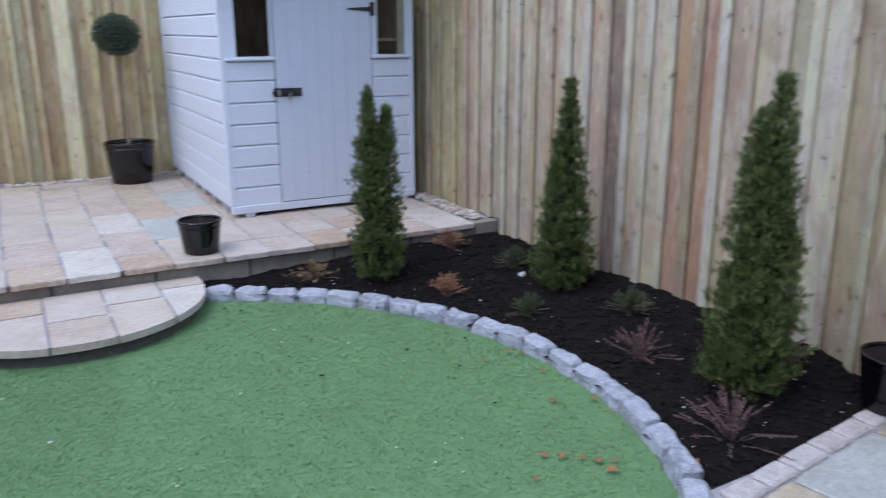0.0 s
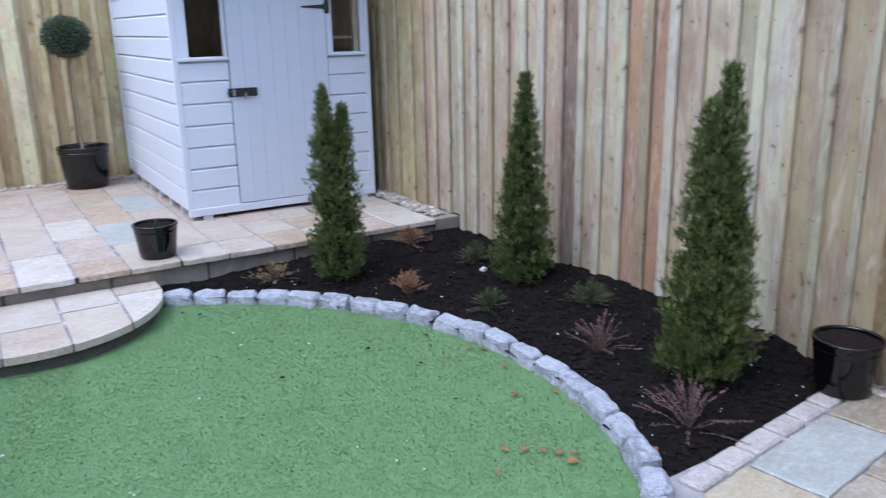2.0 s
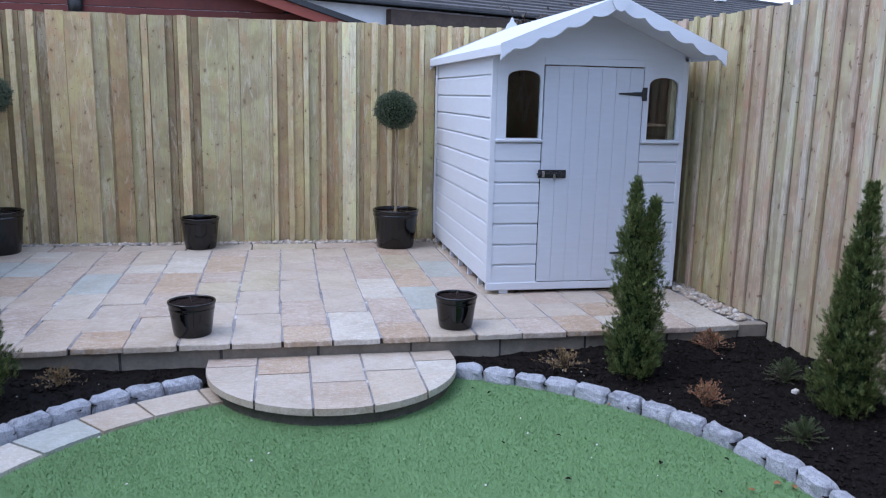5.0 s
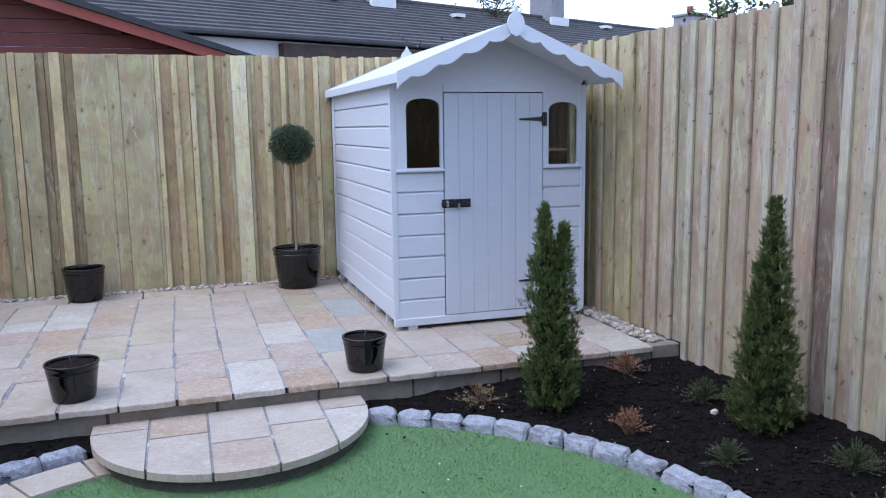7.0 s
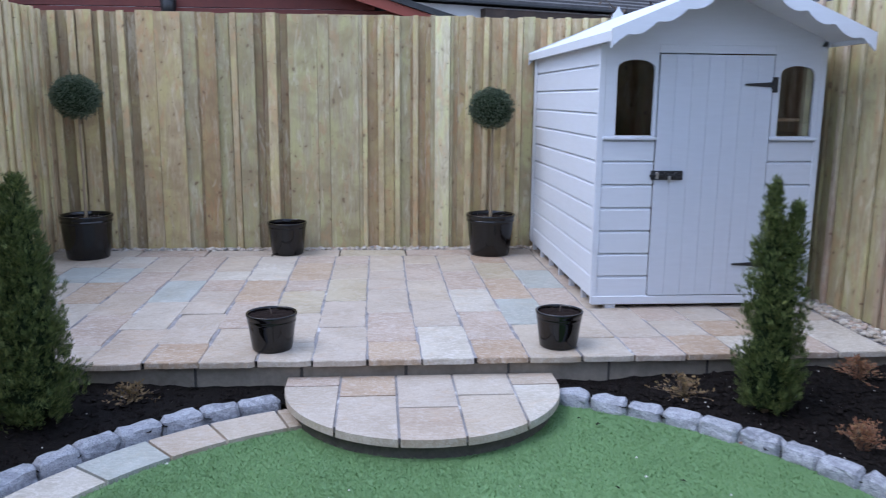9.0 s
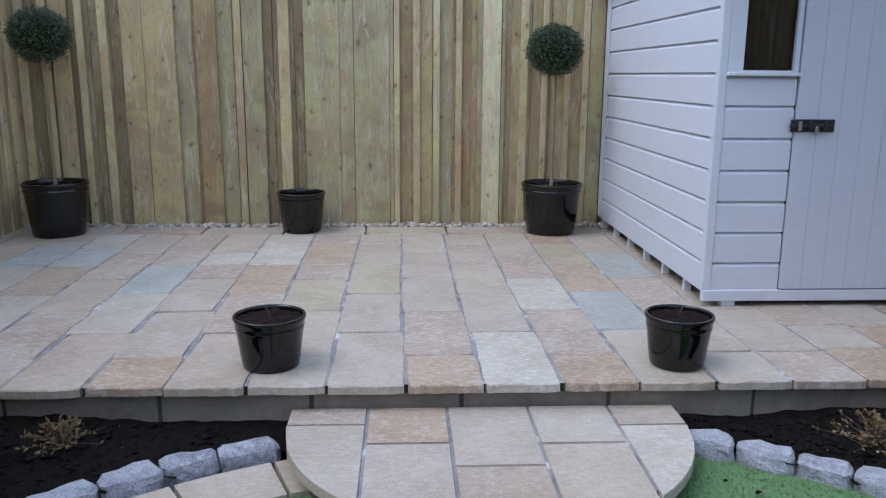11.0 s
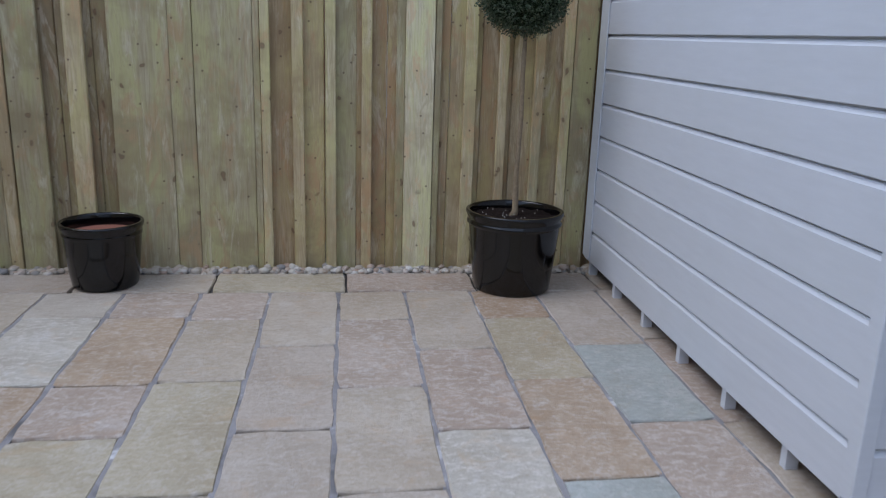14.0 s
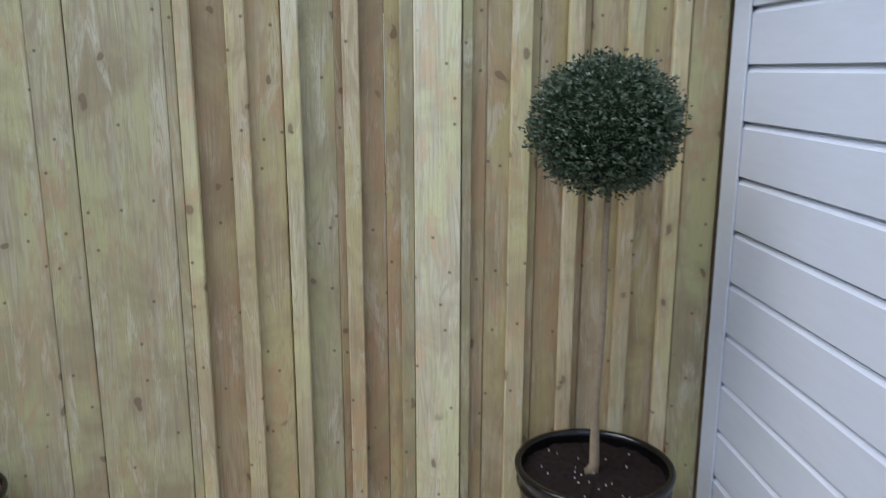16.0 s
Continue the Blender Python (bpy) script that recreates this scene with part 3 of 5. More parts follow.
while u < 3.25:
    w = brng.choice((0.145, 0.155, 0.15))
    board(fence_back, "x", u, min(u + w, 3.26) - 0.002, FENCE_Y, 0.02, 0.0, 2.142 + tops(), (m_dull if u < -0.8 else m_brown) if brng.random() < 0.85 else m_olive_pine)
    u += w
for z in (0.35, 1.1, 1.9):
    part("rail", box(-2.9, FENCE_Y + 0.022, z, 3.26, FENCE_Y + 0.06, z + 0.08), m_brown, fence_back)

fence_right = thing("fence_right", "new softwood close board fence with reddish and grey boards", "fence", kind="structure", at=(FENCE_R, 0, 0), turn=FENCE_R_TURN)
# the foot of each cover strip along the fence, its width, and the tones of the strip and of the board before it
TONES = {"p": m_pinky, "g": m_sage, "t": m_tan, "m": m_mauve, "r": m_red, "w": m_bleached, "o": m_ochre, "y": m_olive_pine}
COVERS = [(0.84, 0.05, "y", "y"), (0.61, 0.06, "y", "y"), (0.44, 0.05, "p", "p"), (0.285, 0.05, "p", "p"), (0.11, 0.05, "p", "g"),
          (-0.065, 0.05, "w", "p"), (-0.224, 0.05, "w", "p"), (-0.402, 0.045, "p", "p"), (-0.58, 0.045, "p", "p"), (-0.752, 0.05, "w", "p"),
          (-0.927, 0.055, "w", "p"), (-1.10, 0.05, "p", "m"), (-1.286, 0.055, "w", "p"), (-1.44, 0.055, "w", "p"), (-1.607, 0.05, "w", "r"),
          (-1.79, 0.07, "t", "r"), (-1.955, 0.06, "w", "p"), (-2.12, 0.045, "p", "p"), (-2.303, 0.05, "p", "g"), (-2.466, 0.06, "w", "w"),
          (-2.633, 0.045, "p", "t"), (-2.81, 0.045, "g", "t"), (-2.982, 0.035, "g", "t"), (-3.158, 0.065, "o", "g"), (-3.326, 0.035, "p", "m"),
          (-3.487, 0.042, "g", "o")]
v = 0.84 + 0.172
while v < 3.1:
    COVERS.insert(0, (v, 0.05, "y" if brng.random() < 0.5 else "p", "y" if brng.random() < 0.5 else "p"))
    v += 0.172
v = -3.487 - 0.172
while v > -7.2:
    COVERS.append((v, 0.045, brng.choice("tgo"), brng.choice("oogt")))
    v -= 0.172
for (v, w, strip_tone, tone), below in zip(COVERS, COVERS[1:] + [(-7.35, 0.05, "t", "o")]):
    base = 0.0 if v > 0.06 else (-0.16 if v > -3.0 else -0.22)
    board(fence_right, "y", v, v + w, -0.027, 0.024, base, 2.108 + tops(), TONES[strip_tone])
    board(fence_right, "y", below[0] + below[1] - 0.02, v + 0.02, 0.0, 0.018, base, 2.10 + tops(), TONES[tone])
part("gravel_board", box(0.02, -7.3, -0.3, 0.05, 3.2, 0.02), m_windowdark, fence_right)

fence_left = thing("fence_left", "new treated softwood close board fence, upright boards", "fence", kind="structure")
v = 3.28
while v > -7.3:
    w = brng.choice((0.065, 0.075, 0.085, 0.06))
    gap = brng.choice((0.075, 0.085, 0.095))
    base = 0.0 if v > 0.06 else (-0.14 if v > -3.0 else -0.22)
    board(fence_left, "y", v - w, v, FENCE_L + 0.02, -0.018, base, 2.145 + tops(), m_light)
    board(fence_left, "y", v - w - gap - 0.02, v - w + 0.02, FENCE_L, -0.018, base, 2.14 + tops(), m_light if brng.random() < 0.5 else m_brown)
    v -= w + gap


# ---- the shed ----
SX0, SX1, SY0, SY1 = 1.508, 3.025, 1.005, 3.24
EAVE, PITCH = 1.80, 0.1565
shed = thing("garden_shed", "white painted timber garden shed with scalloped barge boards", "shed")
# base rails and feet
part("base_rail", box(SX0 - 0.004, SY0 - 0.012, 0.028, SX1 + 0.004, SY0 + 0.03, 0.086, 0.004), m_paint, shed)
part("floor_bearer", box(SX0 + 0.07, SY0 + 0.04, 0.03, SX0 + 0.12, SY1, 0.07), m_windowdark, shed)
part("floor_bearer", box(SX1 - 0.12, SY0 + 0.04, 0.03, SX1 - 0.07, SY1, 0.07), m_windowdark, shed)
for k in range(6):
    y = SY0 + 0.30 + k * 0.37
    part("foot_block", box(SX0 + 0.012, y, 0.0, SX0 + 0.05, y + 0.03, 0.08), m_paint, shed)
    part("foot_block", box(SX1 - 0.05, y, 0.0, SX1 - 0.012, y + 0.03, 0.08), m_paint, shed)
for x in (SX0 + 0.10, 2.9):
    part("foot_block", box(x, SY0 + 0.0, 0.0, x + 0.07, SY0 + 0.05, 0.03), m_paint, shed)
part("shed_floor", box(SX0 + 0.03, SY0 + 0.03, 0.071, SX1 - 0.03, SY1, 0.086), m_inner, shed)


def clad(x0, y0, x1, y1, z0, z1, out):
    """A shiplap board: a plain face and a narrow sunk lip at its lower edge that casts the groove."""
    t, lip = 0.020, 0.021
    prof = [(-0.002, z0), (0, z0 + 0.002), (0, z1 - lip), (-0.010, z1 - lip + 0.009), (-0.011, z1 - 0.008), (-0.017, z1 - 0.007), (-0.017, z1), (-t, z1), (-t, z0)]
    if out == "y":
        return prism([(y0 - p, z) for p, z in prof], "x", x0, x1)
    sgn = -1 if out == "-x" else 1
    return prism([(x0 + sgn * p, z) for p, z in prof], "y", y0, y1)


z = 0.072
while z < EAVE - 0.01:
    zt = min(z + PITCH, EAVE)
    part("cladding_board", clad(SX0, SY0 + 0.042, SX0, SY1, z, zt, "-x"), m_paint, shed)
    part("cladding_board", clad(SX1, SY0 + 0.042, SX1, SY1, z, zt, "x"), m_paint, shed)
    z = zt
part("back_wall", box(SX0 + 0.02, SY1 - 0.02, 0.06, SX1 - 0.02, SY1, EAVE), m_inner, shed)
part("wall_lining", box(SX0 + 0.0215, SY0 + 0.045, 0.06, SX0 + 0.028, SY1 - 0.02, EAVE), m_inner, shed)
part("wall_lining", box(SX1 - 0.028, SY0 + 0.045, 0.06, SX1 - 0.0215, SY1 - 0.02, EAVE), m_inner, shed)
part("corner_post", box(SX0 - 0.008, SY0 - 0.006, 0.086, SX0 + 0.034, SY0 + 0.042, EAVE, 0.003), m_paint, shed)
part("corner_post", box(SX0 - 0.008, SY1 - 0.10, 0.086, SX0 - 0.001, SY1 + 0.006, EAVE, 0.002), m_paint, shed)
part("corner_post", box(SX1 - 0.034, SY0 - 0.006, 0.086, SX1 + 0.008, SY0 + 0.042, EAVE, 0.003), m_paint, shed)
SILL, HEAD, DL, DR = 1.163, 1.765, 1.895, 2.672
for x0, x1 in ((SX0 + 0.034, DL - 0.004), (DR + 0.004, SX1 - 0.034)):
    z = 0.072
    while z < SILL - 0.02:
        zt = min(z + PITCH, SILL - 0.006)
        part("cladding_board", clad(x0, SY0, x1, SY0, z, zt, "y"), m_paint, shed)
        z = zt
    part("wall_lining", box(x0, SY0 + 0.023, 0.06, x1, SY0 + 0.03, SILL), m_inner, shed)


def arched_window(x0, x1, g0, g1, glass_top):
    """A panel with a round-headed opening, its pane and its sill."""
    win = new("window")
    win.parent = shed
    b, sh = 1.178, glass_top - 0.065
    cx, hw = (g0 + g1) / 2, (g1 - g0) / 2
    arch = [(cx + hw * math.cos(radians(a)), sh + (glass_top - sh) * math.sin(radians(a)) ** 0.8) for a in range(0, 181, 15)]
    ring_in = [(g1, b)] + arch + [(g0, b)]
    bm = bmesh.new()

    def strip(y):
        return [bm.verts.new((x, y, z)) for x, z in ring_in]

    outer = [(x1, SILL)] + [(x1 if a < 60 else (x0 if a > 120 else cx + (x1 - cx) * math.cos(radians(a)) * 1.9), sh if a in (0, 180) else HEAD) for a in range(0, 181, 15)] + [(x0, SILL)]
    fi, bi = strip(SY0 - 0.004), strip(SY0 + 0.024)
    fo = [bm.verts.new((x, SY0 - 0.004, z)) for x, z in outer]
    bo = [bm.verts.new((x, SY0 + 0.024, z)) for x, z in outer]
    m = len(ring_in)
    for k in range(m):
        j = (k + 1) % m
        for quad in ((fi[k], fi[j], fo[j], fo[k]), (bi[j], bi[k], bo[k], bo[j]), (fi[j], fi[k], bi[k], bi[j]), (fo[k], fo[j], bo[j], bo[k])):
            try:
                bm.faces.new(quad)
            except ValueError:
                pass
    bmesh.ops.remove_doubles(bm, verts=bm.verts[:], dist=0.0002)
    bmesh.ops.recalc_face_normals(bm, faces=bm.faces[:])
    part("window_frame", bm, m_paint, win)
    pane = part("pane", box(g0 - 0.01, SY0 + 0.012, b - 0.01, g1 + 0.01, SY0 + 0.016, glass_top + 0.005), m_glass, win)
    pane.visible_shadow = False
    part("window_sill", box(x0 - 0.004, SY0 - 0.03, SILL - 0.012, x1 + 0.004, SY0 + 0.01, SILL + 0.006, 0.003), m_paint, win)
    tagged(win, "round-headed glazed window with a white frame")


arched_window(SX0 + 0.034, DL - 0.004, 1.618, 1.868, 1.668)
arched_window(DR + 0.004, SX1 - 0.034, 2.722, 2.960, 1.640)
# door of upright boards
door = new("door")
door.parent = shed
tagged(door, "boarded white shed door with black iron fittings")
nb = 7
for k in range(nb):
    x0 = DL + (DR - DL) * k / nb
    part("door_board", box(x0 + (0.004 if k == 0 else 0.0006), SY0 - 0.012, 0.092, x0 + (DR - DL) / nb - (0.004 if k == nb - 1 else 0.0006), SY0 + 0.010, 1.704, 0.0014), m_door, door)
# backing coloured dark so the gaps round the door read as shade
part("door_backing", box(DL, SY0 + 0.011, 0.092, DR, SY0 + 0.018, 1.70), m_windowdark, door)


def hinge(z):
    y = SY0 - 0.016
    h = part("hinge", prism([(2.480, z - 0.005), (2.474, z), (2.480, z + 0.006), (2.66, z + 0.017), (2.66, z - 0.017)], "y", y - 0.005, y + 0.003), m_iron, door)
    part("hinge_plate", box(2.664, y - 0.006, z - 0.05, 2.700, y + 0.012, z + 0.05, 0.002), m_iron, h)
    part("knuckle", box(2.655, y - 0.012, z - 0.03, 2.669, y, z + 0.03, 0.004), m_iron, h)


hinge(1.515)
hinge(0.305)
bolt = part("bolt", box(1.872, SY0 - 0.019, 0.885, 2.092, SY0 - 0.0125, 0.947, 0.003), m_iron, door)
part("bolt_rod", box(1.862, SY0 - 0.040, 0.905, 2.070, SY0 - 0.020, 0.926, 0.005), m_iron, bolt)
for x in (1.90, 1.955, 2.03):
    part("bolt_staple", box(x, SY0 - 0.046, 0.893, x + 0.018, SY0 - 0.020, 0.938, 0.004), m_steel if x < 1.95 else m_iron, bolt)
part("bolt_knob", box(1.985, SY0 - 0.046, 0.868, 2.003, SY0 - 0.030, 0.915, 0.005), m_steel, bolt)
# gable above the door
MID = (SX0 + SX1) / 2
RIDGE = 2.115
part("door_head", box(DL - 0.004, SY0 - 0.010, 1.7115, DR + 0.004, SY0 + 0.024, 1.765, 0.003), m_paint, shed)
part("gable_panel", prism([(SX0, HEAD), (SX1, HEAD), (SX1, EAVE + 0.010), (MID, RIDGE + 0.002), (SX0, EAVE + 0.010)], "y", SY0 - 0.006, SY0 + 0.018), m_paint, shed)
part("trim_block", box(SX1 + 0.0085, SY0 - 0.005, EAVE - 0.04, SX1 + 0.021, SY0 + 0.03, EAVE - 0.004, 0.002), m_paint, shed)
part("rear_gable", prism([(SX0, HEAD), (SX1, HEAD), (SX1, EAVE), (MID, RIDGE - 0.01), (SX0, EAVE)], "y", SY1 - 0.02, SY1), m_paint, shed)
# roof
RY0, RY1 = 0.575, 3.27
SLOPE = (RIDGE - EAVE) / (MID - SX0)
for s in (-1, 1):
    over = 0.045 if s < 0 else 0.022
    ex = MID + s * (MID - SX0 + over)
    ez = EAVE - over * SLOPE
    part("roof_panel", prism([(ex, ez), (ex, ez + 0.04), (MID, RIDGE + 0.045), (MID, RIDGE + 0.005)], "y", RY0 + 0.015, RY1), m_paint, shed)
    part("eave_fascia", box(min(ex, ex + s * 0.016), RY0 + 0.015, ez - 0.028, max(ex, ex + s * 0.016), RY1, ez + 0.036, 0.003), m_paint, shed)


def barge(s, y0, y1):
    """A sloping board with a wavy lower edge."""
    x0, x1 = MID, MID + s * (MID - SX0 + 0.062)
    top, low = [], []
    steps = 40
    for k in range(steps + 1):
        f = k / steps
        x = x0 + (x1 - x0) * f
        zt = RIDGE + 0.05 - abs(x - MID) * SLOPE
        wave = abs(math.sin(f * math.pi * 4.5))
        drop = 0.062 + 0.038 * wave ** 0.8
        if f > 0.93:
            drop = 0.075 + 0.035 * (f - 0.93) / 0.07
        top.append((x, zt))
        low.append((x, zt - drop))
    return prism(top + low[::-1], "y", y0, y1)


def finial(y0, y1):
    c = RIDGE + 0.025
    pts = [(0, 0.115), (0.014, 0.09), (0.022, 0.07), (0.045, 0.05), (0.062, 0.01), (0.058, -0.03), (0.035, -0.068), (0, -0.085), (-0.035, -0.068), (-0.058, -0.03), (-0.062, 0.01), (-0.045, 0.05), (-0.022, 0.07), (-0.014, 0.09)]
    return prism([(MID + x, c + z) for x, z in pts], "y", y0, y1)


for y in (RY0, RY1):
    for s in (-1, 1):
        part("barge_board", barge(s, y - 0.006, y + 0.012), m_paint, shed, "wavy-edged white barge board")
    part("finial", finial(y - 0.022, y - 0.007), m_paint, shed, "pointed white timber finial")
# shelf and window reveal seen through the windows
part("shelf", box(2.69, SY0 + 0.10, 1.275, SX1 - 0.03, SY0 + 0.40, 1.295), m_inner, shed, "raw timber shelf inside the shed")
# upright standing in for the raw timber reveal; pale tone carries its daylight
part("shelf_post", box(2.925, SY0 + 0.045, 0.09, 2.968, SY0 + 0.09, EAVE), m_pale, shed, "raw timber window reveal, pale as if daylit")


# ---- pots and topiary ----
def pot(label, r, h, at, fill="soil", level=0.12, group="black glazed pots"):
    p = thing("plant_pot", label, "pot", group, at=at)
    c, e = 0.55 + 0.45 * h / 0.375, 0.021 if h > 0.35 else 0.0
    prof = [(r * 0.73, 0.0), (r * 0.765, 0.003), (r * 0.79, 0.012), (r * 0.835, h * 0.25), (r * 0.895, h * 0.58), (r * 0.93, h - 0.070 * c),
            (r * 0.935, h - 0.066 * c), (r * (0.948 + e), h - 0.060 * c), (r * (0.953 + e), h - 0.054 * c), (r * (0.950 + e * 0.7), h - 0.047 * c), (r * 0.945, h - 0.043 * c),
            (r * 0.955, h - 0.036 * c), (r * 0.99, h - 0.019 * c), (r, h - 0.009), (r * 0.996, h - 0.003), (r * 0.982, h), (r * 0.925, h),
            (r * 0.905, h - 0.008), (r * 0.90, h - 0.03), (r * 0.80, h * 0.5), (r * 0.68, 0.02)]
    part("bowl", lathe(prof, 44), m_glaze, p)
    zs = h * (1 - level)
    rs = r * 0.905
    bm = bmesh.new()
    bmesh.ops.create_circle(bm, cap_ends=True, cap_tris=True, segments=28, radius=rs)
    bmesh.ops.subdivide_edges(bm, edges=bm.edges[:], cuts=3, use_grid_fill=True)
    for vert in bm.verts:
        d = vert.co.xy.length / rs
        vert.co.z = zs + (0.012 * noise.noise(Vector((vert.co.x * 40, vert.co.y * 40, at[0]))) + (0.01 * (1 - d) if d < 1 else 0)) * (0 if fill == "clay" else 1)
    part("potting_soil" if fill == "soil" else "inner_pot", bm, m_pot_soil if fill == "soil" else m_terracotta, p)
    return p, zs


def fleck_soil(p, r, z, count, seed):
    prng = random.Random(seed)
    verts, faces = [], []
    for _ in range(count):
        a, d = prng.uniform(0, 6.28), r * 0.85 * math.sqrt(prng.random())
        x, y, k = d * math.cos(a), d * math.sin(a), prng.uniform(0.0014, 0.0030)
        b = len(verts)
        verts += [(x - k, y - k * 0.6, z + 0.014), (x + k, y - k * 0.5, z + 0.015), (x + k * 0.3, y + k, z + 0.016), (x, y, z + 0.020)]
        faces += [(b, b + 1, b + 3), (b + 1, b + 2, b + 3), (b + 2, b, b + 3)]
    tagged(data_part("soil_flecks", verts, faces, m_chip, p), "pale flecks on the soil", kind="stuff")


SOILPOT = "glossy black ceramic pot filled with dark soil"
p, zs = pot(SOILPOT + ", near the patio edge", 0.138, 0.213, (1.10, 0.19, 0.0), level=0.09)
part("twig", tube([(0.0, 0.0, zs), (0.004, 0.002, zs + 0.03), (0.012, 0.0, zs + 0.05)], [0.004, 0.003, 0.002], 6), m_twig, p)
p, zs = pot(SOILPOT + ", near the patio edge", 0.144, 0.213, (-0.545, 0.22, 0.0), level=0.09)
part("twig", tube([(0.0, 0.0, zs), (-0.004, 0.002, zs + 0.03), (-0.012, 0.0, zs + 0.045)], [0.004, 0.003, 0.002], 6), m_twig, p)
pot("glossy black ceramic pot with an empty terracotta liner, by the fence", 0.180, 0.295, (-0.775, 3.05, 0.0), "clay", 0.19)
p, zs = pot("low glossy black pot at the end of the planting bed", 0.143, 0.24, (3.205, -3.085, LAWN + 0.034), level=0.07)


def blob(rx, rz, cz, rng_seed, bumps=0.04):
    bm = bmesh.new()
    bmesh.ops.create_icosphere(bm, subdivisions=3, radius=1.0)
    for vert in bm.verts:
        k = 1 + bumps * noise.noise(vert.co * 3 + Vector((rng_seed, 0, 0)))
        vert.co = Vector((vert.co.x * rx * k, vert.co.y * rx * k, cz + vert.co.z * rz * k))
    return bm


def topiary(at, cz, r, seed, label):
    """A clipped ball of small leaves on a bare stem."""
    t = thing("topiary_tree", label, "tree", "ball topiary trees", at=at)
    trng = random.Random(seed)
    pts = [(0.0, 0, 0.0), (0.012, 0.0, 0.03), (0.008, 0.004, 0.2), (0.016, 0.0, 0.45), (0.012, -0.003, 0.65), (0.016, 0, cz - r * 0.5)]
    part("trunk", tube(pts, [0.024, 0.015, 0.0115, 0.0105, 0.010, 0.009], 10), m_stem, t)
    verts, faces = [], []
    core = blob(r * 0.86, r * 0.78, cz, seed)
    core_verts = [tuple(q.co) for q in core.verts]
    core_faces = [tuple(q.index for q in f.verts) for f in core.faces]
    core.free()
    count = 14000
    for _ in range(count):
        d = Vector((trng.gauss(0, 1), trng.gauss(0, 1), trng.gauss(0, 1))).normalized()
        lump = 1 + 0.08 * noise.noise(d * 4.5 + Vector((seed, 3, 1))) + 0.20 * noise.noise(d * 9 + Vector((seed, 7, 1)))
        rr = r * lump * trng.uniform(0.86, 1.05)
        c = Vector((d.x * rr, d.y * rr, cz + d.z * rr * 0.9))
        out = (d + Vector((trng.uniform(-1, 1), trng.uniform(-1, 1), trng.uniform(-0.6, 1))) * 1.3).normalized()
        side = out.cross(Vector((trng.uniform(-1, 1), trng.uniform(-1, 1), trng.uniform(-1, 1)))).normalized()
        ln, wd = trng.uniform(0.006, 0.0125), trng.uniform(0.0026, 0.0046)
        b = len(verts)
        verts += [tuple(c - out * ln * 0.3), tuple(c + side * wd), tuple(c + out * ln), tuple(c - side * wd)]
        faces += [(b, b + 1, b + 2, b + 3)]
    crown = data_part("crown", verts, faces, m_box, t, "dense clipped ball of small dark leaves")
    # dark hull under the leaves, so gaps between them read as shade
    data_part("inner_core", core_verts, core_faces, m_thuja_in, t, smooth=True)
    return t


p, zs = pot("tall glossy black ceramic pot holding a ball topiary", 0.226, 0.375, (1.078, 2.975, 0.0), level=0.10)
fleck_soil(p, 0.20, zs, 22, 6)
topiary((1.068, 2.98, zs), 1.325 - zs, 0.190, 3, "ball topiary on a bare stem, potted beside the shed")
p, zs = pot("tall glossy black ceramic pot holding a ball topiary", 0.226, 0.385, (-2.50, 2.93, 0.0), level=0.10)
fleck_soil(p, 0.20, zs, 22, 7)
topiary((-2.51, 2.93, zs), 1.395 - zs, 0.195, 8, "ball topiary on a bare stem, potted in the fence corner")


